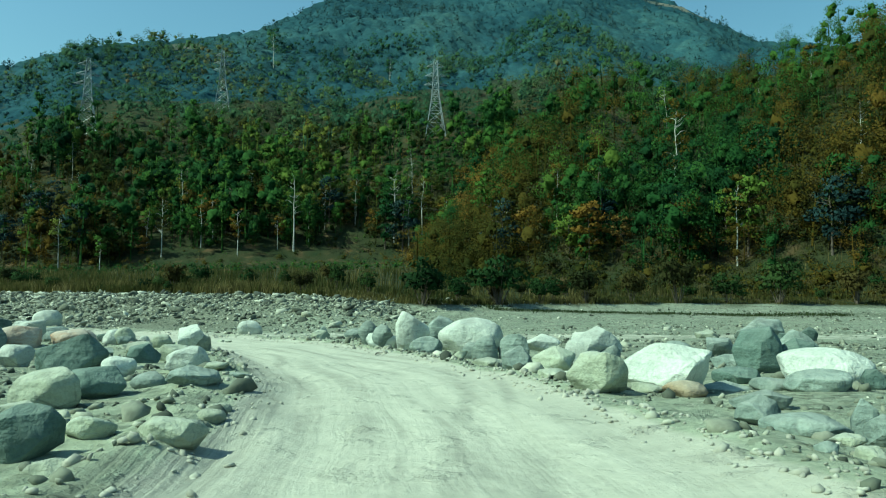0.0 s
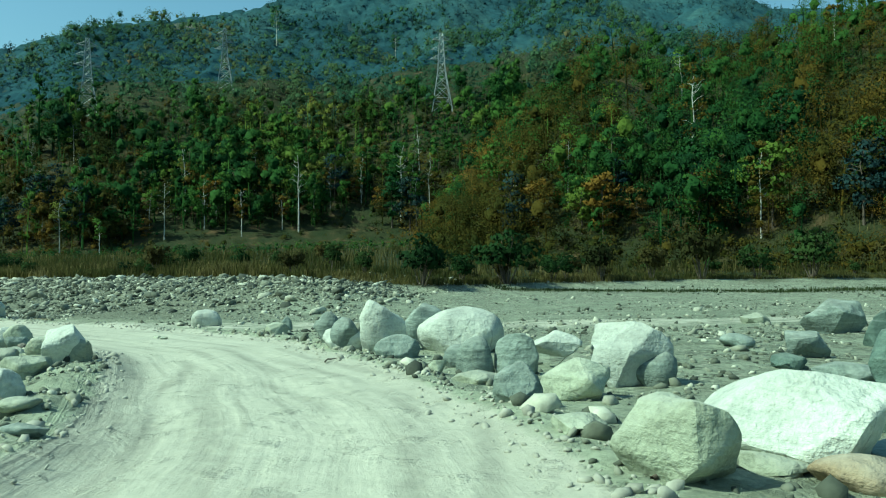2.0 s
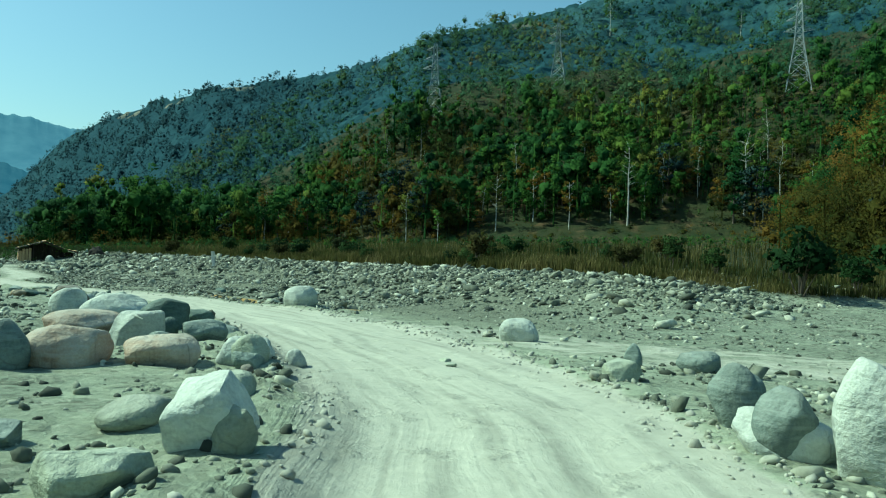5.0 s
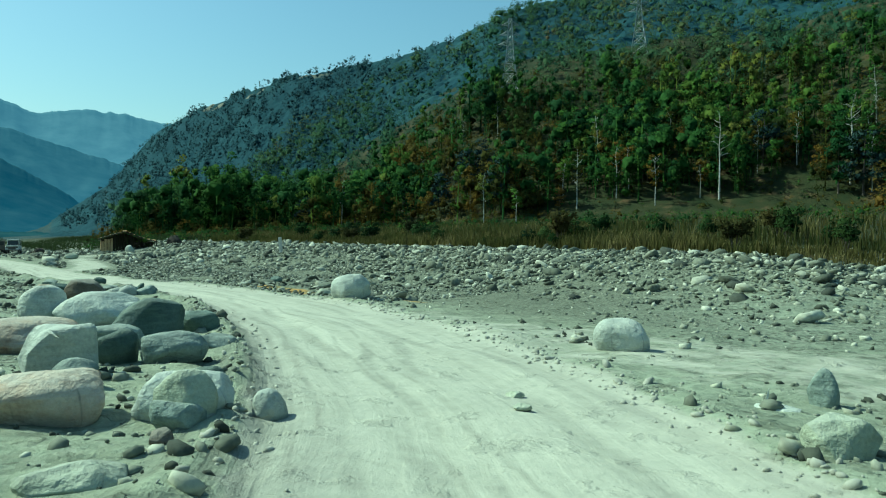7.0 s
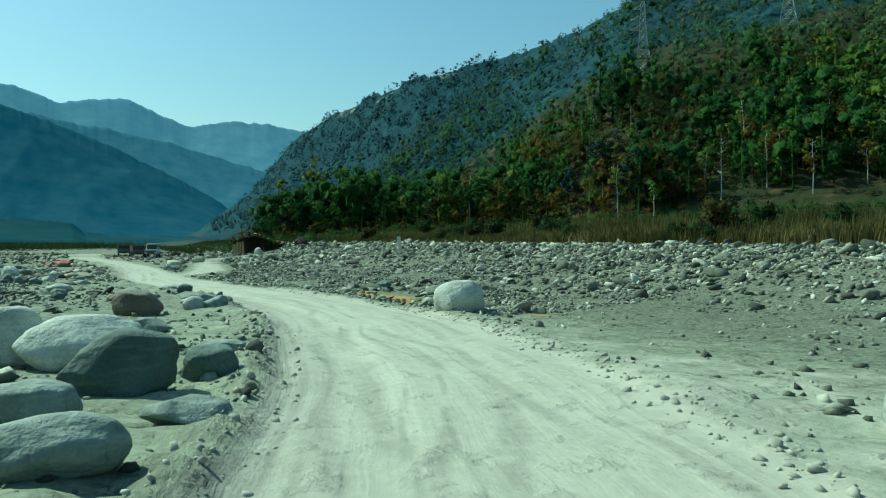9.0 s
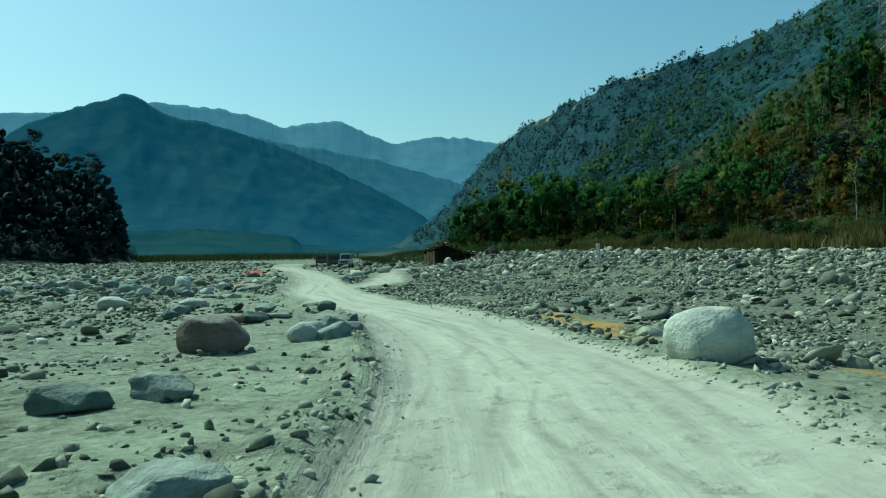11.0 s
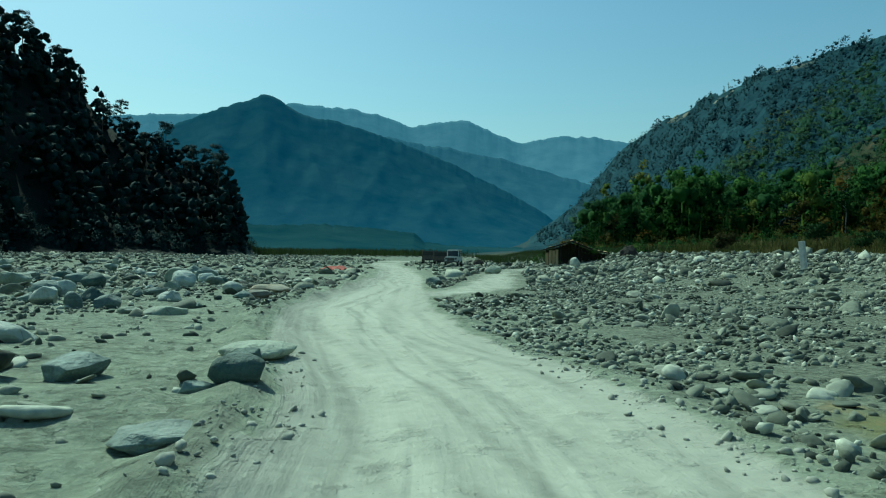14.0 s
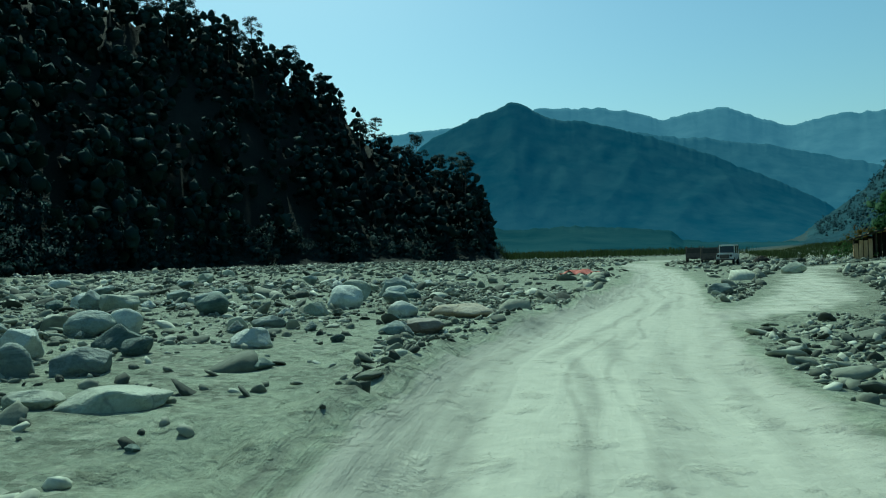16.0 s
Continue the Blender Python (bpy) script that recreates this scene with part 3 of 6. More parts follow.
def bald_crest(x, y):
    """Tan clearings near the ridge's crest."""
    order = np.argsort(RIDGE[:, 0])
    d = np.hypot(x - HUB_N[0], y - HUB_N[1])
    az = np.degrees(np.arctan2(-(x - HUB_N[0]), y - HUB_N[1]))
    up = d / np.interp(az, RIDGE[order, 0], RIDGE[order, 2])
    band = smooth(40, 43, az) * (1 - smooth(50, 53, az)) + smooth(-25, -21, az) * (1 - smooth(-14, -10, az)) + 0.8 * smooth(16, 18, az) * (1 - smooth(22, 24, az))
    patchy = smooth(-0.25, 0.2, value_noise(x, y, 32, 68) + 0.4 * value_noise(x, y, 12, 69))
    return band * patchy * smooth(0.93, 0.98, up) * (1 - smooth(1.04, 1.1, up)) * (d > 330)


def seep_at(x, y):
    """Where rusty water has stained the gravel."""
    return 1.35 * np.exp(-(((x + 27.8) * 0.95 - (y - 40.7) * 0.32) / 4.4) ** 2 - (((x + 27.8) * 0.32 + (y - 40.7) * 0.95) / 0.85) ** 2)


def build_ground():
    xs, ys = steps_out(-50, 6, 0.22, 4200), steps_out(4, 45, 0.22, 4200)
    X, Y = np.meshgrid(xs, ys)
    x, y = X.ravel(), Y.ravel()
    z = height(x, y)
    w, h = len(xs), len(ys)
    i = np.arange((h - 1) * w).reshape(h - 1, w)[:, :-1].ravel()
    faces = np.stack([i, i + 1, i + w + 1, i + w], 1)
    me = mesh_of("ground", np.stack([x, y, z], 1), faces, [GROUND], True)
    side, along, half = lateral(x, y, MAIN)
    sand = 1 - smooth(half - 0.35, half + 0.55, np.abs(side))
    s2, a2, h2 = lateral(x, y, SIDE)
    sand = np.maximum(sand, 0.62 * (1 - smooth(h2 - 0.6, h2 + 0.9, np.abs(s2))))
    s3, a3, h3 = lateral(x, y, PLAIN)
    sand = np.maximum(sand, 0.5 * (1 - smooth(h3 - 1, h3 + 2.4, np.abs(s3))))
    point_attr(me, "sand", sand)
    seep = seep_at(x, y)
    seep = np.maximum(seep, 0.75 * np.exp(-((x + 19) / 1.8) ** 2 - ((y - 38.6) / 0.6) ** 2))
    point_attr(me, "seep", seep)
    moss = np.exp(-((y - 57 - 0.08 * x) / 0.8) ** 2) * smooth(2, 6, x)
    soil = np.maximum(smooth(-1.0, 1.2, y - bank_top(x) + 0.9 * value_noise(x, y, 2.3, 21)), np.clip(hills(x, y) / 2, 0, 1))
    soil = np.maximum(soil, 0.7 * moss)
    soil = np.maximum(soil, smooth(-230, -330, x) * smooth(40, 60, y) * 0.9)
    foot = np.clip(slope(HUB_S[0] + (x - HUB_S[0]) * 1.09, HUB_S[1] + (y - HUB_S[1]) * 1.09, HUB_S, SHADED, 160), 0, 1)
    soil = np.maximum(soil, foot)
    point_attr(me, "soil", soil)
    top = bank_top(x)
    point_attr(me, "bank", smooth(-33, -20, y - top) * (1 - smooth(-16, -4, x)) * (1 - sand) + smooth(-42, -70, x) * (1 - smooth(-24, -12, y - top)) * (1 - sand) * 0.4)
    # where the floor takes the painted shade of the shaded hill
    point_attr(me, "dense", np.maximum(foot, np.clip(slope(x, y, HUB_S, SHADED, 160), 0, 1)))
    uv = me.uv_layers.new(name="along_track")
    off = np.abs(side) > 30
    u, v = np.where(off, x, side), np.where(off, y, along)
    point_attr(me, "edge", np.exp(-((side + half) / 0.8) ** 2) + 0.5 * np.exp(-((side - half) / 0.6) ** 2))
    point_attr(me, "rim", side + half)
    point_attr(me, "berm", np.exp(-((side + half + 0.3) / 0.55) ** 2))
    point_attr(me, "dust", np.exp(-(np.clip(np.abs(side) - half, 0, 99) / 3.6) ** 2) * np.where(side < 0, 1.0, 0.8) * (1 - 0.4 * smooth(-20, -34, x)))
    point_attr(me, "bald", bald_crest(x, y))
    # share of the haze-coloured ground, growing with distance
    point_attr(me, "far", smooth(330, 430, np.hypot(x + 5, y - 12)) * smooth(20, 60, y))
    loops = np.empty(len(me.loops), np.int32)
    me.loops.foreach_get("vertex_index", loops)
    uv.data.foreach_set("uv", np.stack([u[loops], v[loops]], 1).astype(np.float32).ravel())
    tagged(new("ground", me), "pale sandy river bed with a rutted track and wooded slopes", "ground", kind="structure")


build_ground()


# ---- boulders ----
def hull_stone(rng, corners, cuts, flatness):
    """A broken, many-faced stone: the hull of scattered points with worn edges."""
    bm = bmesh.new()
    for k in range(corners):
        n = Vector((rng.gauss(0, 1), rng.gauss(0, 1), rng.gauss(0, 1))).normalized()
        bm.verts.new((n.x * rng.uniform(0.75, 1.0), n.y * rng.uniform(0.75, 1.0), n.z * rng.uniform(0.7, 1.0) * flatness))
    bm.verts.ensure_lookup_table()
    made = bmesh.ops.convex_hull(bm, input=bm.verts[:])
    bmesh.ops.delete(bm, geom=list({e for e in made["geom_interior"] + made["geom_unused"] if isinstance(e, bmesh.types.BMVert)}), context="VERTS")
    bmesh.ops.dissolve_limit(bm, angle_limit=0.22, verts=bm.verts[:], edges=bm.edges[:])
    bmesh.ops.bevel(bm, geom=bm.edges[:], offset=0.07, segments=2, profile=0.6, affect="EDGES")
    bmesh.ops.triangulate(bm, faces=bm.faces[:])
    if cuts:
        for limit in (0.42, 0.26)[:cuts]:
            bmesh.ops.subdivide_edges(bm, edges=[e for e in bm.edges if e.calc_length() > limit], cuts=1)
            bmesh.ops.triangulate(bm, faces=bm.faces[:])
    return bm


def stone_points(rng, sub, kind, seed):
    """An unit stone: broken and many-faced, or rounded by water with a few flats."""
    off = Vector((rng.uniform(-50, 50), rng.uniform(-50, 50), seed * 7.3))
    blocky = kind in "asc"
    if blocky:
        bm = hull_stone(rng, {"a": 19, "s": 30, "c": 28}[kind], 2 if sub > 3 else 1, 1.0)
        for v in bm.verts:
            p = v.co
            v.co = p * (1 + 0.10 * noise.noise(p * 1.7 + off) + 0.04 * noise.noise(p * 5 + off))
    else:
        bm = bmesh.new()
        bmesh.ops.create_icosphere(bm, subdivisions=sub, radius=1.0)
        power = rng.uniform(2.0, 2.5)
        turn = Euler((rng.uniform(-0.5, 0.5), rng.uniform(-0.5, 0.5), rng.uniform(0, 3))).to_matrix()
        planes = []
        for _ in range(6):
            n = Vector((rng.gauss(0, 1), rng.gauss(0, 1), rng.gauss(0, 0.9))).normalized()
            planes.append((n, rng.uniform(0.66, 0.92)))
        for v in bm.verts:
            p = v.co.copy()
            p /= (abs(p.x) ** power + abs(p.y) ** power + abs(p.z) ** power) ** (1 / power)
            p = turn @ p
            p *= 1 + 0.2 * noise.noise(p * 0.8 + off)
            for n, k in planes:
                d = p.dot(n) - k
                if d > 0:
                    p -= n * d * 0.8
            p *= 1 + 0.055 * noise.noise(p * 2.2 + off) + 0.022 * noise.noise(p * 6 + off)
            if kind == "e":
                p.x *= 1 - 0.2 * p.z
            v.co = p
    lo = Vector([min(v.co[k] for v in bm.verts) for k in range(3)])
    hi = Vector([max(v.co[k] for v in bm.verts) for k in range(3)])
    for v in bm.verts:
        v.co = Vector([(v.co[k] - lo[k]) / (hi[k] - lo[k]) - 0.5 for k in range(3)])
    for f in bm.faces:
        f.smooth = True
    for e in bm.edges:
        if len(e.link_faces) == 2 and e.calc_face_angle(0) > (0.5 if blocky else 0.8):
            e.smooth = False
    return bm


BOULDER_LABEL = {"w": "pale {} boulder resting in river sand", "p": "dusty sand-coloured {} boulder half sunk in silt", "g": "grey {} boulder resting in river sand",
                 "k": "dark grey {} boulder resting among river stones", "b": "brown {} boulder resting among river stones",
                 "o": "rust-stained {} boulder lying in a stone heap", "t": "tan {} boulder lying on the gravel"}
SHAPE_WORD = {"r": "rounded", "e": "upright egg-shaped", "d": "domed", "a": "angular", "s": "flat slab-like", "c": "squarish"}
boulder_rng = random.Random(11)
boulder_count = 0


def boulder(x, y, w, d, h, turn, kind, tone):
    global boulder_count
    boulder_count += 1
    bm = stone_points(boulder_rng, 4 if w > 0.7 else 3, kind, boulder_count)
    sink = 0.3 if kind in "rd" else 0.45 if kind == "s" else 0.3
    sink = max(sink, min(0.9, 0.11 * w / h))
    tall, tilt = h * (1 + sink), 7 * min(1, 2 * h / w)
    tip = pose(0, 0, 0, boulder_rng.uniform(-tilt, tilt), boulder_rng.uniform(-tilt, tilt), 0)
    bmesh.ops.transform(bm, verts=bm.verts, matrix=tip @ Matrix.Diagonal((w * 1.06, d * 1.06, tall, 1)))
    low = min(v.co.z for v in bm.verts)
    bmesh.ops.translate(bm, verts=bm.verts, vec=(0, 0, -low - h * sink))
    ob = bm_object("boulder", bm, ROCK[tone])
    ob.matrix_world = pose(x, y, floor_at(x, y), 0, 0, turn)
    tagged(ob, BOULDER_LABEL[tone].format(SHAPE_WORD[kind]), "boulder", "boulders beside the track")


# stones heaped on the inner side of the first bend
boulder(-4.66, 13.15, 0.75, 0.59, 0.51, 25, "c", "w")
boulder(-5.86, 17.20, 0.57, 0.45, 0.43, 23, "a", "p")
boulder(-3.42, 9.90, 0.72, 0.53, 0.24, 27, "s", "g")
boulder(-3.92, 11.48, 0.63, 0.46, 0.15, 25, "s", "g")
boulder(-3.28, 11.47, 0.46, 0.36, 0.12, 22, "a", "g")
boulder(-3.92, 12.46, 0.43, 0.34, 0.12, 23, "r", "p")
boulder(-2.42, 7.83, 0.26, 0.21, 0.12, 27, "r", "p")
boulder(-6.01, 17.18, 0.73, 0.57, 0.59, 38, "a", "w")
boulder(-5.95, 16.05, 0.83, 0.65, 0.36, 43, "a", "p")
boulder(-6.61, 12.80, 1.16, 0.88, 0.83, 21, "a", "k")
boulder(-4.73, 8.59, 0.74, 0.59, 0.46, 23, "r", "p")
boulder(-3.23, 5.61, 0.51, 0.37, 0.40, 28, "a", "k")
boulder(-4.62, 9.57, 0.70, 0.65, 0.39, 31, "a", "k")
boulder(-4.22, 10.37, 0.50, 0.38, 0.24, 17, "r", "g")
boulder(-3.11, 6.39, 0.42, 0.31, 0.19, 21, "r", "p")
boulder(-8.08, 13.55, 0.67, 0.62, 0.44, 36, "a", "w")
boulder(-6.09, 14.65, 0.64, 0.57, 0.41, 27, "a", "k")
boulder(-2.21, 5.92, 0.54, 0.38, 0.22, 16, "s", "p")
boulder(-2.70, 5.14, 0.47, 0.33, 0.10, 25, "s", "p")
boulder(-2.34, 7.32, 0.28, 0.24, 0.13, 21, "r", "p")
boulder(-5.62, 12.52, 0.54, 0.50, 0.35, 18, "r", "w")
boulder(-4.00, 6.80, 0.42, 0.36, 0.27, 33, "a", "p")
# boulders along the outer side of the first bend
boulder(-0.83, 19.97, 0.91, 0.72, 1.12, 4, "r", "w")
boulder(-0.09, 22.61, 0.96, 0.75, 0.95, 1, "r", "g")
boulder(0.78, 19.99, 1.74, 1.35, 0.93, -1, "r", "w")
boulder(0.97, 16.33, 0.58, 0.46, 0.62, -2, "r", "g")
boulder(1.62, 16.27, 0.66, 0.52, 0.66, -4, "a", "g")
boulder(1.35, 12.94, 0.52, 0.41, 0.45, -4, "c", "g")
boulder(2.38, 17.34, 0.83, 0.65, 0.59, -7, "a", "w")
boulder(3.07, 14.99, 1.13, 0.88, 0.86, -11, "a", "w")
boulder(2.12, 13.79, 0.83, 0.65, 0.50, -8, "a", "p")
boulder(3.32, 14.77, 0.62, 0.49, 0.47, -13, "r", "g")
boulder(0.93, 15.30, 0.74, 0.55, 0.17, -2, "s", "p")
boulder(2.13, 9.92, 0.80, 0.62, 0.54, -12, "a", "p")
boulder(3.21, 10.63, 1.41, 1.08, 0.66, -18, "a", "w")
boulder(3.29, 9.78, 0.57, 0.45, 0.21, -21, "r", "t")
boulder(2.88, 10.16, 0.54, 0.40, 0.12, -17, "s", "p")
boulder(1.70, 11.10, 0.45, 0.35, 0.15, -8, "a", "p")
boulder(4.23, 10.63, 0.67, 0.49, 0.12, -24, "s", "g")
boulder(4.72, 11.57, 0.70, 0.51, 0.26, -24, "s", "k")
boulder(5.99, 13.25, 0.48, 0.38, 0.48, -27, "a", "b")
boulder(5.69, 12.99, 0.81, 0.63, 0.82, -26, "a", "k")
boulder(6.49, 13.06, 0.77, 0.61, 0.64, -29, "a", "k")
boulder(5.88, 11.08, 1.29, 0.99, 0.51, -32, "r", "w")
boulder(5.14, 9.88, 0.84, 0.65, 0.28, -32, "r", "g")
boulder(3.72, 8.41, 0.64, 0.50, 0.21, -28, "a", "g")
boulder(4.76, 10.45, 0.55, 0.43, 0.17, -28, "r", "g")
boulder(-2.22, 21.39, 0.57, 0.45, 0.72, 9, "r", "g")
boulder(-1.69, 20.28, 0.58, 0.46, 0.65, 7, "r", "g")
boulder(-1.70, 20.50, 0.95, 0.74, 0.41, 6, "r", "w")
boulder(-0.43, 18.55, 0.81, 0.63, 0.45, 0, "r", "g")
boulder(0.74, 17.26, 0.55, 0.43, 0.38, -9, "r", "g")
boulder(1.27, 20.44, 0.79, 0.58, 0.21, -9, "s", "t")
boulder(-3.32, 27.24, 0.78, 0.65, 0.41, 17, "r", "g")
boulder(-2.41, 24.63, 0.75, 0.68, 0.37, 9, "r", "g")
boulder(4.45, 21.01, 1.63, 1.34, 0.62, -19, "a", "w")
boulder(0.40, 15.72, 0.28, 0.24, 0.20, -4, "a", "p")
boulder(5.97, 14.85, 0.78, 0.55, 0.28, -19, "s", "g")
boulder(7.13, 18.15, 0.87, 0.80, 0.48, -14, "a", "g")
boulder(5.88, 16.38, 0.56, 0.49, 0.29, -12, "a", "k")
boulder(10.72, 24.24, 1.53, 1.31, 0.90, -19, "a", "g")
boulder(9.91, 20.68, 0.65, 0.50, 0.57, -31, "a", "k")
boulder(7.97, 16.13, 0.80, 0.65, 0.75, -32, "a", "g")
boulder(13.62, 26.74, 0.67, 0.53, 0.53, -20, "a", "k")
boulder(3.15, 7.22, 0.42, 0.38, 0.30, -26, "a", "g")
boulder(3.41, 6.80, 0.77, 0.60, 0.19, -33, "d", "g")
boulder(3.89, 6.65, 0.23, 0.21, 0.37, -32, "a", "g")
boulder(3.80, 6.25, 0.29, 0.22, 0.27, -38, "a", "g")
boulder(6.06, 10.00, 0.46, 0.33, 0.29, -37, "a", "k")
boulder(10.83, 29.46, 0.92, 0.80, 0.39, -26, "a", "p")
boulder(6.68, 20.39, 0.70, 0.50, 0.27, -18, "r", "g")
boulder(3.51, 6.26, 0.29, 0.22, 0.10, -21, "a", "p")
boulder(3.00, 5.68, 0.20, 0.15, 0.08, -27, "a", "g")
boulder(3.30, 5.55, 0.24, 0.21, 0.11, -32, "a", "p")
# the heap on the inner side further on
boulder(-10.82, 21.01, 1.12, 0.88, 0.50, 43, "r", "o")
boulder(-11.91, 20.08, 1.28, 1.00, 0.61, 49, "r", "o")
boulder(-12.86, 22.22, 0.97, 0.76, 0.68, 45, "a", "w")
boulder(-9.66, 21.76, 0.59, 0.47, 0.51, 38, "r", "p")
boulder(-4.12, 24.23, 0.60, 0.45, 0.35, 14, "s", "p")
boulder(-4.48, 26.82, 0.34, 0.27, 0.45, 13, "e", "g")
boulder(-19.31, 25.44, 0.91, 0.71, 0.90, 71, "r", "w")
boulder(-18.39, 26.15, 1.71, 1.32, 0.78, 66, "r", "w")
boulder(-16.23, 27.08, 0.76, 0.60, 0.49, 58, "a", "k")
boulder(-15.16, 24.48, 0.96, 0.75, 0.42, 68, "r", "g")
boulder(-12.95, 24.06, 0.95, 0.73, 0.46, 65, "d", "g")
boulder(-13.54, 23.46, 0.69, 0.54, 0.51, 71, "r", "k")
boulder(-9.93, 21.95, 0.97, 0.74, 0.48, 58, "d", "w")
boulder(-9.53, 21.60, 0.55, 0.43, 0.28, 58, "a", "g")
boulder(-10.84, 22.95, 0.48, 0.38, 0.24, 55, "d", "k")
boulder(-16.20, 25.86, 1.35, 1.00, 0.74, 64, "c", "k")
boulder(-13.81, 22.74, 0.42, 0.33, 0.44, 65, "r", "g")
boulder(-11.93, 21.92, 0.52, 0.41, 0.32, 65, "r", "g")
boulder(-8.18, 30.41, 1.00, 0.78, 0.61, 17, "d", "w")
boulder(-4.85, 26.25, 0.63, 0.46, 0.20, 3, "s", "w")
boulder(-17.76, 28.08, 0.83, 0.61, 0.29, 67, "s", "g")
boulder(-15.97, 23.40, 1.57, 1.12, 0.56, 50, "r", "o")
boulder(-12.04, 19.16, 0.66, 0.50, 0.73, 61, "r", "g")
boulder(-7.42, 18.92, 0.55, 0.52, 0.33, 42, "r", "p")
boulder(-7.41, 17.59, 0.69, 0.62, 0.24, 50, "d", "p")
boulder(-9.38, 22.61, 0.36, 0.33, 0.35, 43, "r", "w")
boulder(-14.06, 25.66, 0.88, 0.62, 0.29, 49, "s", "g")
boulder(-7.74, 16.41, 0.45, 0.40, 0.19, 56, "a", "g")
boulder(-6.37, 15.22, 0.30, 0.28, 0.16, 55, "a", "g")
boulder(-8.78, 20.12, 0.76, 0.53, 0.17, 67, "s", "p")
boulder(-9.17, 21.13, 0.20, 0.14, 0.15, 59, "a", "b")
# two lone boulders beside the sand
boulder(-7.34, 24.58, 0.23, 0.19, 0.08, 26, "a", "p")
boulder(-7.83, 25.32, 0.24, 0.17, 0.08, 19, "a", "p")
# stones beside the straight
boulder(-25.85, 30.25, 1.22, 0.96, 0.66, 64, "r", "b")
boulder(-26.67, 32.21, 0.59, 0.46, 0.43, 81, "r", "w")
boulder(-26.51, 32.85, 0.73, 0.57, 0.37, 76, "r", "g")
boulder(-27.41, 33.64, 0.53, 0.41, 0.24, 73, "r", "g")
boulder(-34.25, 35.77, 0.59, 0.47, 0.29, 72, "r", "k")
boulder(-31.93, 32.16, 0.66, 0.49, 0.29, 85, "s", "t")
boulder(-29.29, 34.01, 0.68, 0.52, 0.38, 86, "a", "g")
boulder(-29.18, 34.43, 0.36, 0.29, 0.21, 82, "a", "k")
boulder(-29.13, 33.41, 0.65, 0.50, 0.25, 92, "r", "w")
boulder(-32.02, 35.01, 0.85, 0.62, 0.13, 81, "s", "g")
boulder(-35.02, 34.04, 0.68, 0.53, 0.28, 88, "a", "g")
boulder(-32.19, 32.82, 0.78, 0.61, 0.34, 95, "a", "k")
boulder(-38.62, 32.56, 1.00, 0.74, 0.30, 94, "s", "w")
boulder(-33.18, 45.56, 0.64, 0.51, 0.33, 44, "r", "k")
boulder(-21.56, 28.65, 0.75, 0.59, 0.31, 71, "a", "g")
boulder(-21.64, 27.71, 0.95, 0.74, 0.30, 75, "a", "k")
boulder(-38.76, 30.01, 1.01, 0.80, 0.45, 79, "r", "w")
boulder(-36.38, 36.24, 1.05, 0.80, 0.15, 98, "d", "p")
boulder(-35.81, 36.02, 0.44, 0.35, 0.13, 102, "a", "k")
boulder(-24.40, 39.90, 0.70, 0.52, 0.22, 32, "s", "p")
boulder(-20.37, 36.88, 1.36, 1.15, 0.87, 41, "r", "w")
boulder(-34.21, 35.33, 0.34, 0.28, 0.14, 79, "a", "g")
boulder(-45.19, 33.63, 0.70, 0.49, 0.32, -236, "s", "g")
boulder(-42.98, 34.26, 0.51, 0.36, 0.17, -247, "s", "p")
boulder(-43.10, 34.96, 0.98, 0.68, 0.20, -252, "s", "p")
boulder(-45.05, 32.88, 0.41, 0.35, 0.40, -234, "r", "g")
boulder(-56.17, 35.57, 0.93, 0.77, 0.66, -264, "r", "w")
boulder(-53.55, 37.27, 0.70, 0.64, 0.41, -263, "r", "w")
boulder(-53.86, 38.73, 1.55, 1.08, 0.29, 81, "s", "t")
boulder(-50.20, 37.85, 0.71, 0.66, 0.30, -274, "a", "b")
boulder(-49.71, 37.22, 0.52, 0.41, 0.26, -261, "r", "g")
boulder(-49.59, 31.65, 0.86, 0.69, 0.43, -240, "r", "g")
boulder(-47.52, 33.06, 0.74, 0.55, 0.43, -240, "a", "k")
boulder(-50.04, 32.10, 0.60, 0.44, 0.48, -252, "r", "w")
boulder(-51.08, 34.58, 0.69, 0.48, 0.24, -257, "s", "g")
boulder(-53.70, 35.15, 0.57, 0.45, 0.34, -260, "a", "p")
boulder(-62.55, 36.69, 1.22, 1.13, 0.75, -264, "a", "g")
boulder(-56.46, 31.76, 0.88, 0.62, 0.49, -256, "r", "g")
boulder(-45.63, 35.68, 0.45, 0.38, 0.14, -256, "a", "k")
boulder(-41.82, 35.65, 0.11, 0.10, 0.05, -247, "a", "k")
boulder(-60.97, 48.01, 0.82, 0.59, 0.38, 64, "a", "g")
boulder(-79.47, 60.07, 1.36, 1.24, 0.67, 61, "r", "p")
boulder(-35.78, 31.58, 0.58, 0.43, 0.27, -263, "a", "g")
boulder(-33.79, 30.92, 0.44, 0.35, 0.30, -261, "a", "k")
boulder(-46.59, 32.04, 0.66, 0.59, 0.46, -275, "a", "w")
boulder(-54.77, 30.02, 0.94, 0.87, 0.50, -268, "a", "p")
boulder(-60.22, 35.37, 1.05, 0.88, 0.68, 83, "r", "p")


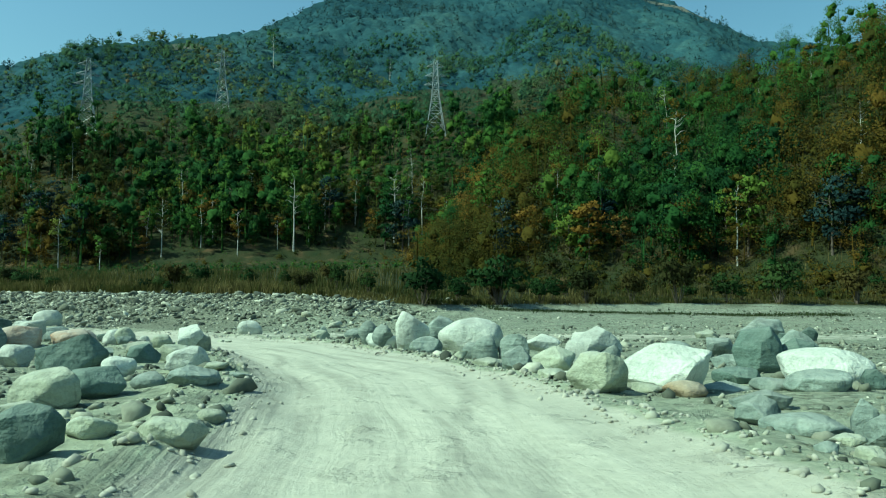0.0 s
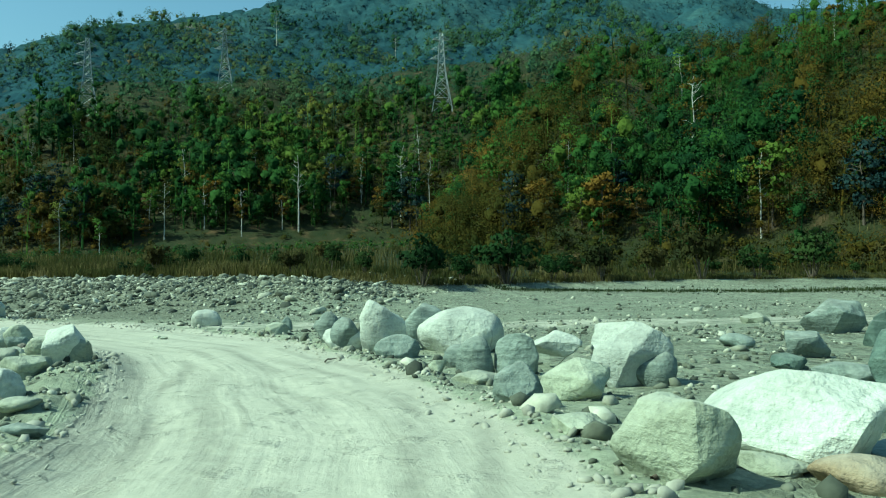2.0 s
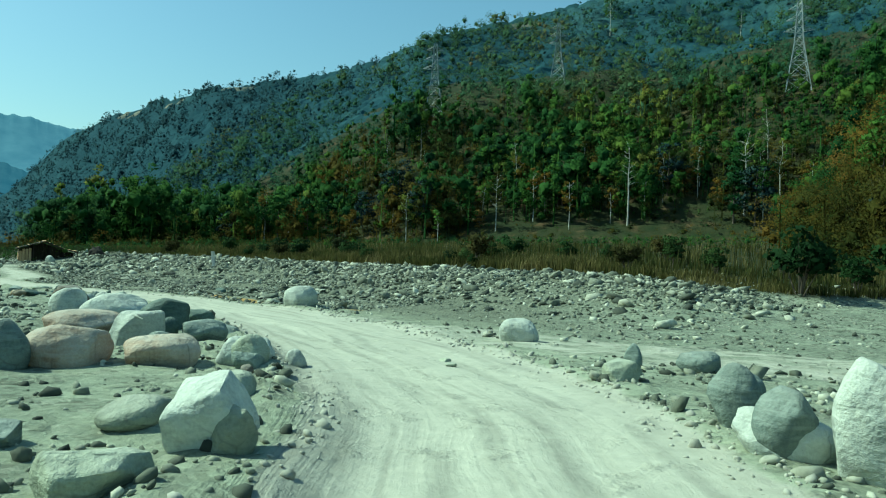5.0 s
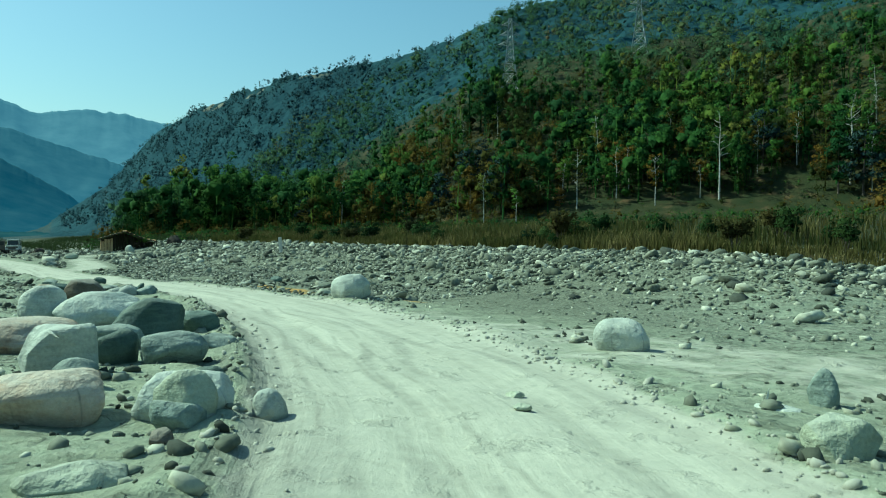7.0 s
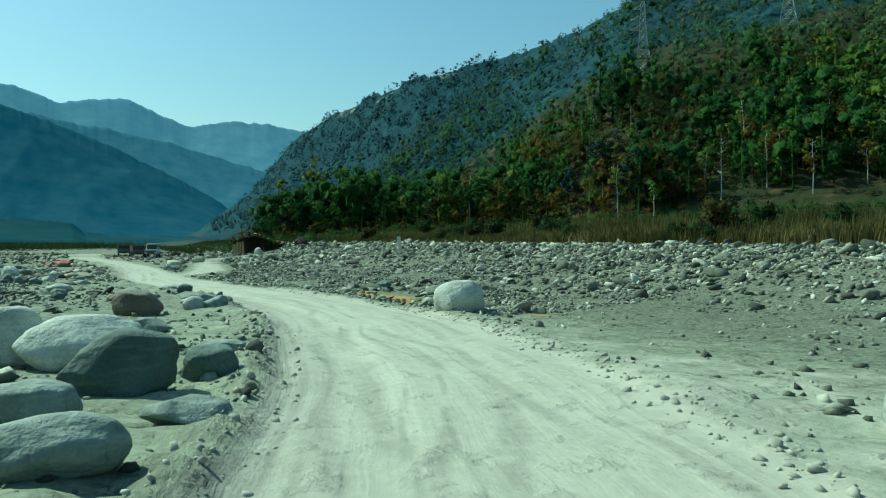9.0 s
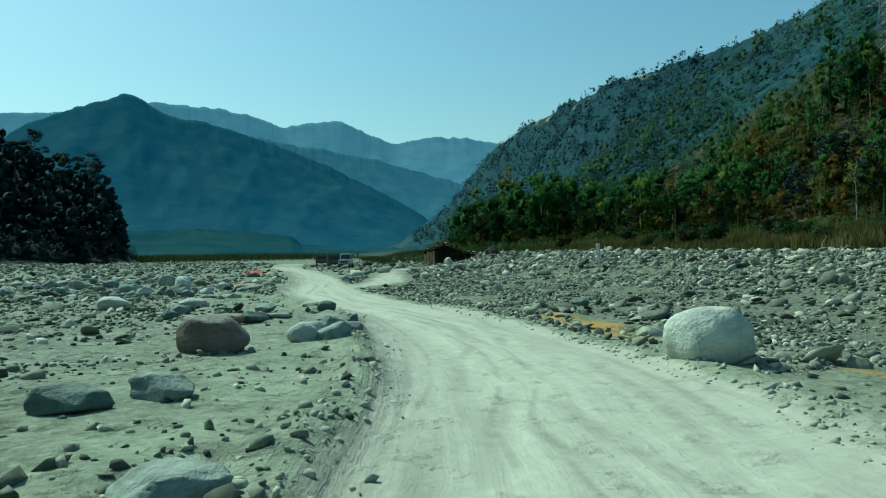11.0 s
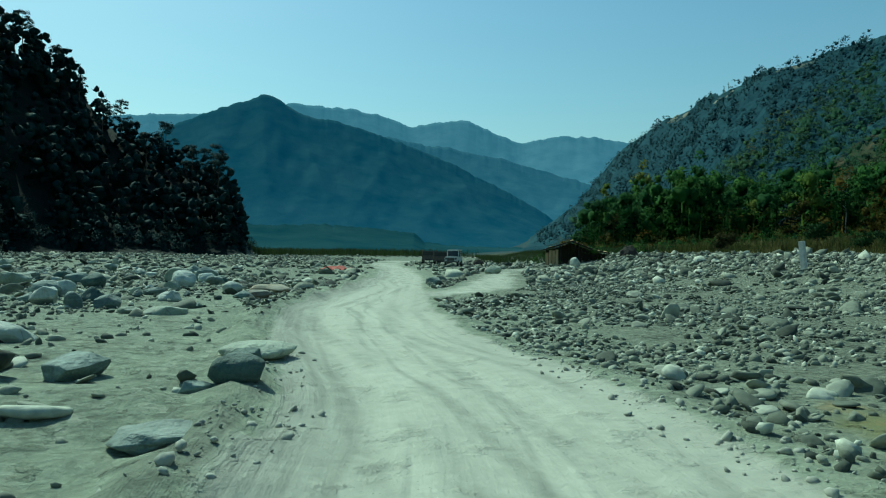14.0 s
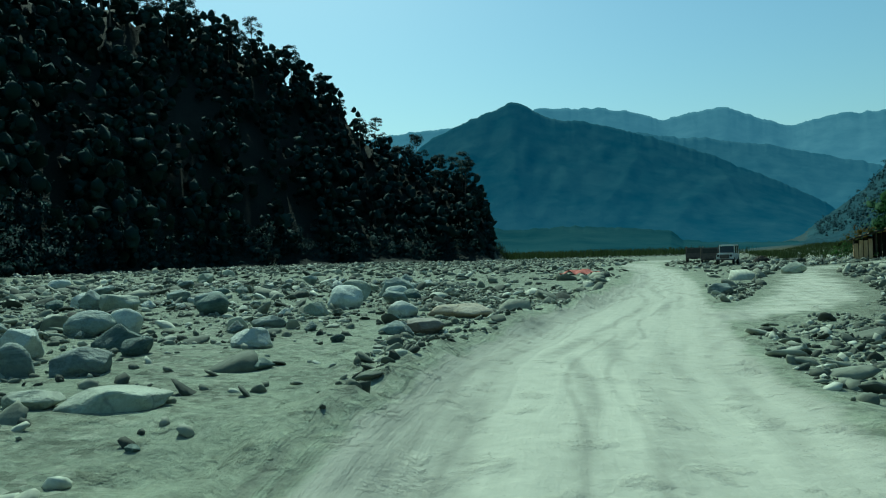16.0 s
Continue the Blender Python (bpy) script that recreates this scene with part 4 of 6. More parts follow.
# ---- loose stones, too many to count ----
def rock_kit(seed, flat, sub=1):
    """Ten little stones, worn and broken: rounded forms cut by a few flats."""
    rng = random.Random(seed)
    kit = []
    for k in range(10):
        bm = bmesh.new()
        bmesh.ops.create_icosphere(bm, subdivisions=sub, radius=0.5)
        sx, sy, off = rng.uniform(0.75, 1.25), rng.uniform(0.55, 0.95), Vector((rng.uniform(-9, 9), rng.uniform(-9, 9), k))
        cuts = [(Vector((rng.gauss(0, 1), rng.gauss(0, 1), rng.gauss(0, 1))).normalized(), rng.uniform(0.24, 0.42)) for _ in range(7)]
        for v in bm.verts:
            p = v.co * (1 + 0.25 * noise.noise(v.co * 2.2 + off)) * rng.uniform(0.92, 1.08)
            for n, d in cuts:
                over = p.dot(n) - d
                if over > 0:
                    p = p - n * over * 0.9
            v.co = p * 1.15
        kit.append((np.array([v.co[:] for v in bm.verts]) * (sx, sy, flat * rng.uniform(0.7, 1.3)), np.array([[v.index for v in f.verts] for f in bm.faces])))
        bm.free()
    return kit


def grit_kit(seed, flat):
    """Ten sharp-edged little stones of few faces."""
    rng = np.random.default_rng(seed)
    base = np.array([(1, 0, 0), (-1, 0, 0), (0, 1, 0), (0, -1, 0), (0, 0, 1), (0, 0, -1)]) * 0.55
    faces = np.array([(0, 2, 4), (2, 1, 4), (1, 3, 4), (3, 0, 4), (2, 0, 5), (1, 2, 5), (3, 1, 5), (0, 3, 5)])
    return [((base + rng.normal(0, 0.14, (6, 3))) * (rng.uniform(0.8, 1.3), rng.uniform(0.55, 1.0), flat * rng.uniform(0.7, 1.3)), faces) for _ in range(10)]


def turn_matrices(rng, n, tilt):
    a, b, c = rng.uniform(0, 2 * np.pi, n), rng.normal(0, tilt, n), rng.normal(0, tilt, n)
    ca, sa, cb, sb, cc, sc = np.cos(a), np.sin(a), np.cos(b), np.sin(b), np.cos(c), np.sin(c)
    Z = np.zeros((n, 3, 3)); Z[:, 0, 0] = ca; Z[:, 0, 1] = -sa; Z[:, 1, 0] = sa; Z[:, 1, 1] = ca; Z[:, 2, 2] = 1
    Yr = np.zeros((n, 3, 3)); Yr[:, 0, 0] = cb; Yr[:, 0, 2] = sb; Yr[:, 2, 0] = -sb; Yr[:, 2, 2] = cb; Yr[:, 1, 1] = 1
    Xr = np.zeros((n, 3, 3)); Xr[:, 1, 1] = cc; Xr[:, 1, 2] = -sc; Xr[:, 2, 1] = sc; Xr[:, 2, 2] = cc; Xr[:, 0, 0] = 1
    return Z @ Yr @ Xr


def merge(kit, rng, pos, size, tilt):
    """Many turned and scaled copies of a kit's meshes as one vertex and face array."""
    V, F, N, at = [], [], [], 0
    which = rng.integers(0, len(kit), len(pos))
    T = turn_matrices(rng, len(pos), tilt)
    R = T * size[:, None, None]
    owner = []
    for k, (v, f, *n) in enumerate(kit):
        idx = np.nonzero(which == k)[0]
        if not len(idx):
            continue
        out = np.einsum("nij,vj->nvi", R[idx], v) + pos[idx, None, :]
        V.append(out.reshape(-1, 3))
        F.append((f[None] + (np.arange(len(idx)) * len(v))[:, None, None] + at).reshape(-1, f.shape[1]))
        owner.append(np.repeat(idx, len(v)))
        if n:
            N.append(np.einsum("nij,vj->nvi", T[idx], n[0]).reshape(-1, 3))
        at += len(idx) * len(v)
    return np.concatenate(V), np.concatenate(F), np.concatenate(owner), np.concatenate(N) if N else None


def clear_of_tracks(x, y, gap):
    ok = np.ones(len(x), bool)
    for line in (MAIN, SIDE):
        side, _, half = lateral(x, y, line)
        ok &= np.abs(side) > half + gap
    return ok


def strew(name, seed, kit, x, y, size, tilt, label, gap=0.3, sink=0.25, mat=None):
    rng = np.random.default_rng(seed)
    ok = clear_of_tracks(x, y, gap)
    x, y, size = x[ok], y[ok], size[ok]
    z = height(x, y) + size * (0.18 - sink * 0.5)
    v, f, _, _ = merge(kit, rng, np.stack([x, y, z], 1), size, tilt)
    tagged(new(name, mesh_of(name, v, f, [mat or PEBBLE], False)), label, "stones", kind="stuff")


def clumped(rng, n, x0, x1, y0, y1, size, seed, bias=0.0):
    x, y = rng.uniform(x0, x1, n), rng.uniform(y0, y1, n)
    keep = value_noise(x, y, size, seed) + 0.5 * value_noise(x, y, size * 0.4, seed + 1) + rng.uniform(-0.5, 0.5, n) > -bias
    return x[keep], y[keep]


def off_verge(x, y, rng):
    """Leaves the sandy verge inside the last bend almost bare."""
    side, _, half = lateral(x, y, MAIN)
    bare = (x > -54) & (side < 0) & (-side < half + 4.2 + 1.2 * value_noise(x, y, 3, 57)) & (rng.uniform(0, 1, len(x)) < 0.85)
    return x[~bare], y[~bare]


def loose_stones():
    small, slabs, grit, chips, plates = rock_kit(3, 0.5), rock_kit(13, 0.32), grit_kit(5, 0.6), rock_kit(23, 0.6), rock_kit(33, 0.27, 2)
    rng = np.random.default_rng(8)
    # rubble of the far bank: fine stones, then flat broken pieces
    for n, seed, kit, mid, wide, low, high, tilt, beta in ((15000, 1, grit, -1.95, 0.5, 0.07, 0.34, 0.6, 2.6), (4600, 11, slabs, -1.15, 0.55, 0.16, 1.2, 0.45, 2.2)):
        x = rng.uniform(-75, 4, n)
        y = bank_top(x) - 15.5 * rng.beta(0.9, beta, len(x)) + 0.3
        ok = x + 3 * value_noise(x, y, 4, 30) + rng.normal(0, 2, len(x)) < -5
        x, y = x[ok], y[ok]
        strew("bank_cobbles", seed, kit, x, y, np.clip(rng.lognormal(mid, wide, len(x)), low, high), tilt, "grey broken stones heaped on the stony bank")
    x = rng.uniform(-150, -60, 6500)
    y = bank_top(x) - 26 * rng.beta(1.0, 1.2, len(x))
    strew("bank_cobbles", 2, slabs, x, y, np.clip(rng.lognormal(-0.95, 0.5, len(x)), 0.15, 1.3), 0.5, "grey broken stones heaped beyond the track")
    # stones between the track and the bank
    x, y = clumped(rng, 34000, -66, -19, 37, 60, 3, 31, 0.05)
    keep = (seep_at(x, y) < 0.35) | (rng.uniform(0, 1, len(x)) < 0.3)
    x, y = x[keep], y[keep]
    strew("gravel_stones", 3, chips, x, y, np.clip(rng.lognormal(-2.25, 0.5, len(x)), 0.05, 0.26), 0.5, "broken grey stones scattered beside the sandy track", 0.4)
    x, y = clumped(rng, 7500, -66, -19, 37, 60, 3.5, 33, -0.1)
    keep = (seep_at(x, y) < 0.35) | (rng.uniform(0, 1, len(x)) < 0.25)
    x, y = x[keep], y[keep]
    strew("gravel_stones", 12, plates, x, y, np.clip(rng.lognormal(-1.55, 0.55, len(x)), 0.1, 1.0), 0.4, "flat grey stones scattered beside the sandy track", 0.5)
    # thin gravel on the bare flats
    x, y = clumped(rng, 8500, -22, 40, 26, 64, 5, 35, 0.0)
    strew("gravel_stones", 4, grit, x, y, np.clip(rng.lognormal(-2.2, 0.5, len(x)), 0.05, 0.5), 0.4, "small pebbles spread over the grey river flat", 0.6)
    # rubble among the heaps on both sides of the bend
    x, y = clumped(rng, 12500, -26, -1.5, 3, 32, 1.6, 41, 0.2)
    keep = lateral(x, y, MAIN)[0] < 0
    strew("rubble", 5, small, x[keep], y[keep], np.clip(rng.lognormal(-2.45, 0.6, keep.sum()), 0.03, 0.45), 0.5, "small stones and grit between the boulders", 0.1)
    x, y = clumped(rng, 8500, -6, 14, 4, 28, 1.5, 43, 0.2)
    keep = lateral(x, y, MAIN)[0] > 0
    strew("rubble", 6, small, x[keep], y[keep], np.clip(rng.lognormal(-2.45, 0.6, keep.sum()), 0.03, 0.45), 0.5, "small stones and grit between the boulders", 0.1)
    # the wide boulder field inside the long bend
    x, y = clumped(rng, 22000, -78, -22, 8, 40, 4, 47, 0.3)
    ok = x + 5 * value_noise(x, y, 5, 48) + rng.normal(0, 2.5, len(x)) < -28
    x, y = x[ok], y[ok]
    x, y = off_verge(x, y, rng)
    strew("field_stones", 7, chips, x, y, np.clip(rng.lognormal(-2.1, 0.5, len(x)), 0.06, 0.24), 0.5, "grey stones littering the wide river bed", 0.8)
    x, y = clumped(rng, 5000, -78, -22, 8, 40, 3, 49, 0.1)
    ok = x + 5 * value_noise(x, y, 5, 48) + rng.normal(0, 3, len(x)) < -28
    x, y = x[ok], y[ok]
    x, y = off_verge(x, y, rng)
    strew("field_stones", 14, plates, x, y, np.clip(rng.lognormal(-1.15, 0.45, len(x)), 0.2, 0.8), 0.4, "flat grey stones lying over the wide river bed", 0.7)
    x, y = rng.uniform(-230, -60, 10000), rng.uniform(-40, 75, 10000)
    ok = (y < bank_top(x) - 14) & (hills(x, y) < 1)
    strew("field_stones", 8, slabs, x[ok], y[ok], np.clip(rng.lognormal(-0.85, 0.5, ok.sum()), 0.2, 1.4), 0.45, "pale and grey stones covering the far river bed", 0.8)
    x, y = rng.uniform(-420, -220, 2500), rng.uniform(20, 140, 2500)
    ok = (y < bank_top(x) - 10) & (hills(x, y) < 1)
    strew("field_stones", 9, small, x[ok], y[ok], np.clip(rng.lognormal(-0.5, 0.4, ok.sum()), 0.3, 1.6), 0.3, "pale stones far down the river bed")
    # clods thrown up along the outer edge of the wheel tracks
    k = rng.integers(55, 150, 2400)
    p = MAIN[0][k]
    q = np.gradient(MAIN[0][:, :2], axis=0)[k]
    q /= np.hypot(q[:, 0], q[:, 1])[:, None]
    off = p[:, 2] + rng.normal(0.25, 0.28, len(k)) + 0.25 * value_noise(k * 0.6, k * 0.0, 5, 55)
    off = np.where(rng.uniform(0, 1, len(k)) < 0.62, off, -off)
    slip = rng.uniform(-0.35, 0.35, len(k))
    strew("clods", 10, small, p[:, 0] + q[:, 1] * off + q[:, 0] * slip, p[:, 1] - q[:, 0] * off + q[:, 1] * slip, np.clip(rng.lognormal(-2.85, 0.5, len(k)), 0.03, 0.18), 0.5, "lumps of dried mud along the track's edge", -0.5, 0.25, CLOD)
    # larger field stones one could count
    x, y = clumped(rng, 260, -76, -38, 14, 38, 4, 51, 0.2)
    ok = clear_of_tracks(x, y, 1.3) & (np.hypot(x + 40, y - 34) > 6.5) & (lateral(x, y, MAIN)[0] < -2.5)
    data = []
    for k in range(10):
        bm = stone_points(random.Random(70 + k), 3, "arasd"[k % 5], 90 + k)
        me = bpy.data.meshes.new("field_boulder")
        bm.to_mesh(me)
        bm.free()
        me.materials.append(ROCK["gwgwkgwpgk"[k]])
        data.append((me, "gwgwkgwpgk"[k], "arasd"[k % 5]))
    for a, b in zip(x[ok], y[ok]):
        me, tone, kind = data[rng.integers(0, 10)]
        s = float(np.clip(rng.lognormal(-0.75, 0.4), 0.25, 1.15))
        ob = new("boulder", me)
        ob.matrix_world = pose(a, b, floor_at(a, b) + s * 0.2, rng.uniform(-10, 10), rng.uniform(-10, 10), rng.uniform(0, 360)) @ Matrix.Diagonal((s, s * 0.8, s * 0.62, 1))
        tagged(ob, BOULDER_LABEL[tone].format(SHAPE_WORD[kind]), "boulder", "boulders of the river bed")


loose_stones()


# ---- trees ----
def branch_tube(path, radii, n=5):
    path = [Vector(p) for p in path]
    V, F = [], []
    for i, (p, r) in enumerate(zip(path, radii)):
        d = (path[min(i + 1, len(path) - 1)] - path[max(i - 1, 0)]).normalized()
        a = d.orthogonal().normalized()
        b = d.cross(a)
        V += [p + (a * math.cos(2 * math.pi * k / n) + b * math.sin(2 * math.pi * k / n)) * r for k in range(n)]
    for i in range(len(path) - 1):
        for k in range(n):
            F.append((i * n + k, i * n + (k + 1) % n, (i + 1) * n + (k + 1) % n, (i + 1) * n + k))
    return np.array([v[:] for v in V]), np.array(F)


def wood_of(rng, tall, girth, limbs, spread, first=0.35, lean=0.04):
    """A tapered trunk with limbs; gives arrays and the limbs' ends."""
    tips, Vs, Fs, at = [], [], [], 0
    path = [Vector((tall * lean * rng.uniform(-1, 1) * (k / 5) ** 1.5, tall * lean * rng.uniform(-1, 1) * (k / 5) ** 1.5, tall * k / 5 - 0.4 * (k == 0))) for k in range(6)]
    tubes = [(path, [girth * (1.25 if k == 0 else 1 - 0.16 * k) for k in range(6)], 6)]
    for _ in range(limbs):
        k = rng.uniform(first, 0.97)
        i = min(int(k * 5), 4)
        root = path[i].lerp(path[i + 1], k * 5 - i)
        ang = rng.uniform(0, 2 * math.pi)
        long = spread * (1.15 - 0.6 * k) * rng.uniform(0.7, 1.15)
        out = Vector((math.cos(ang), math.sin(ang), 0))
        mid = root + out * long * 0.55 + Vector((0, 0, long * rng.uniform(0.15, 0.45)))
        end = root + out * long + Vector((0, 0, long * rng.uniform(0.3, 0.9)))
        tubes.append(([root, mid, end], [girth * 0.38 * (1.2 - k * 0.7), girth * 0.22, girth * 0.08], 4))
        tips.append(end)
    for p, r, n in tubes:
        v, f = branch_tube(p, r, n)
        Vs.append(v)
        Fs.append(f + at)
        at += len(v)
    return np.concatenate(Vs), np.concatenate(Fs), tips + [path[-1]]


def leaf_cards(rng, centres, radii, each, leaf, flat=0.75, corners=4):
    """Small leaf sprays over and inside lumps, turned mostly outwards; also the soft normals that a leafy mass shows."""
    V, N = [], []
    middle = np.mean(np.asarray(centres), axis=0)
    for c, r in zip(centres, radii):
        n = rng.normal(0, 1, (each, 3))
        n[:, 2] = np.abs(n[:, 2]) * 0.9 - 0.25
        n /= np.linalg.norm(n, axis=1)[:, None]
        p = np.asarray(c) + n * (r * rng.uniform(0.5, 1.12, each))[:, None] * (1, 1, flat)
        face = n + rng.normal(0, 0.5, (each, 3))
        face /= np.linalg.norm(face, axis=1)[:, None]
        a = np.cross(face, rng.normal(0, 1, (each, 3)))
        a /= np.linalg.norm(a, axis=1)[:, None]
        b = np.cross(face, a)
        s = (leaf * rng.uniform(0.6, 1.35, each))[:, None]
        pts = [p - a * s, p - b * s * 0.62, p + a * s, p + b * s * 0.62] if corners == 4 else [p - a * s, p - b * s * 0.95, p + a * s * 0.8]
        V.append(np.stack(pts, 1).reshape(-1, 3))
        out = (p - middle) / (np.linalg.norm(p - middle, axis=1)[:, None] + 1e-6)
        soft = 0.6 * n + 0.5 * out + 0.15 * face + (0, 0, 0.15)
        N.append(np.repeat(soft / np.linalg.norm(soft, axis=1)[:, None], corners, axis=0))
    V = np.concatenate(V)
    F = np.arange(len(V)).reshape(-1, corners)
    return V, F, np.concatenate(N)


def crown_lumps(rng, tall, low, wide, n, tips=()):
    c, r = [], []
    for k in range(n):
        h = rng.uniform(low, 1.0)
        belly = math.sin(math.pi * min(1, (h - low) / (1 - low) * 0.85 + 0.12)) ** 0.7
        ang, rad = rng.uniform(0, 2 * math.pi), wide * belly * math.sqrt(rng.uniform(0.05, 1))
        c.append((math.cos(ang) * rad, math.sin(ang) * rad, tall * h))
        r.append(wide * rng.uniform(0.28, 0.5))
    for t in tips:
        c.append(tuple(t))
        r.append(wide * rng.uniform(0.22, 0.36))
    return c, r


def make_tree(seed, tall, wide, low, lumps, each, leaf, girth, limbs, bark, leaves, spread=None):
    """A tree as a thing: trunk with limbs, and a crown of leaf sprays."""
    prng, rng = random.Random(seed), np.random.default_rng(seed)
    v, f, tips = wood_of(prng, tall * 0.92, girth, limbs, spread or wide, max(low, 0.25))
    root = new("tree")
    trunk = new("trunk", mesh_of("trunk", v, f, [bark], True))
    trunk.parent = root
    if lumps:
        c, r = crown_lumps(rng, tall, low, wide, lumps, tips[:6])
        cv, cf, cn = leaf_cards(rng, c, r, each, leaf)
        crown = new("crown", mesh_of("crown", cv, cf, [leaves], True, cn))
        crown.parent = root
    return root


def blob_shape(rng, sub=2):
    """A ragged leafy mass."""
    bm = bmesh.new()
    bmesh.ops.create_icosphere(bm, subdivisions=sub, radius=1.0)
    v = np.array([q.co[:] for q in bm.verts])
    v = v * rng.uniform(0.5, 1.25, (len(v), 1))
    f = np.array([[q.index for q in face.verts] for face in bm.faces])
    bm.free()
    return v, f


def tree_kit(seed, wide, low, lumps, each, leaf, filled=0.35, core=0.7, stretch=1.15, even=0.25, stem=True, fine=2):
    """Five trees of unit height: a stem, uneven leafy masses and loose sprays round them."""
    kit = []
    for k in range(5):
        rng = np.random.default_rng(seed + k)
        c, r = crown_lumps(rng, 1.0, low, wide, lumps)
        v, f, n = leaf_cards(rng, c, r, each, leaf, stretch, 3)
        V, F, N, at = [v], [f], [n], len(v)
        middle = np.mean(np.asarray(c), axis=0)
        for q, s in list(zip(c, r))[:int(lumps * filled)]:
            bv, bf = blob_shape(rng, fine)
            out = bv * s * core * (1, 1, stretch) + q
            soft = bv / np.linalg.norm(bv, axis=1)[:, None] * 0.6 + (out - middle) / (np.linalg.norm(out - middle, axis=1)[:, None] + 1e-6) * 0.5 + rng.normal(0, 0.4, bv.shape)
            V.append(out), F.append(bf + at), N.append(soft)
            at += len(bv)
        if stem:
            tv, tf = branch_tube([(0, 0, -0.12), (0.01, 0.01, 0.4), (0, 0.02, 0.85)], [0.016, 0.012, 0.004], 4)
            V.append(tv), F.append(np.concatenate([tf[:, [0, 1, 2]], tf[:, [0, 2, 3]]]) + at), N.append(tv * (40, 40, 0))
        N = np.concatenate(N) + (0, 0, even)
        kit.append((np.concatenate(V), np.concatenate(F), N / (np.linalg.norm(N, axis=1)[:, None] + 1e-6)))
    return kit


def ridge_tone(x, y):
    """Tone of the ridge woods, its backlit shade painted in towards the far end."""
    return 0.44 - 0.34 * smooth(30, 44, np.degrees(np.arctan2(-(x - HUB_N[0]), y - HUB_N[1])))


def plant_woods(name, seed, kit, x, y, tall, mat, label, sink=0.3, mean=0.45, patch=0.34, single=0.2):
    rng = np.random.default_rng(seed)
    z = height(x, y) - sink
    v, f, owner, nrm = merge(kit, rng, np.stack([x, y, z], 1), tall, 0.03)
    g = np.cross(v[f[:, 1]] - v[f[:, 0]], v[f[:, 2]] - v[f[:, 0]])
    valley = np.array((-25.0, 25.0, 0.0)) - v[f[:, 0]]
    f = np.where(((g * valley).sum(1) < 0)[:, None], f[:, [0, 2, 1]], f)
    me = mesh_of(name, v, f, [mat], True, nrm)
    tone = np.clip(mean + patch * value_noise(x, y, 40, seed + 2) + rng.normal(0, single, len(x)), 0, 1)
    point_attr(me, "tone", tone[owner])
    tagged(new(name, me), label, "woods", kind="stuff")


def polar(rng, n, hub, a0, a1, d0, d1, power=0.5):
    az = np.radians(rng.uniform(min(a0, a1), max(a0, a1), n))
    d = (rng.uniform(0, 1, n)) ** power * (d1 - d0) + d0
    return hub[0] - np.sin(az) * d, hub[1] + np.cos(az) * d


def crowns(x, y, cell, seed):
    """Rounded crowns side by side: their height from 0 to 1 and a tone for each."""
    best, tone = np.zeros(len(x)), np.zeros(len(x))
    ix, iy = np.floor(x / cell).astype(np.int64), np.floor(y / cell).astype(np.int64)
    for dx in (-1, 0, 1):
        for dy in (-1, 0, 1):
            cx, cy = ix + dx, iy + dy
            px, py = (cx + 0.5 + 0.45 * lattice(cx, cy, seed)) * cell, (cy + 0.5 + 0.45 * lattice(cx, cy, seed + 1)) * cell
            r = cell * (0.75 + 0.2 * lattice(cx, cy, seed + 2))
            h = np.sqrt(np.clip(1 - ((x - px) ** 2 + (y - py) ** 2) / r ** 2, 0, 1)) * (0.8 + 0.3 * lattice(cx, cy, seed + 3))
            tone = np.where(h > best, 0.45 + 0.4 * lattice(cx, cy, seed + 5), tone)
            best = np.maximum(best, h)
    return best, tone


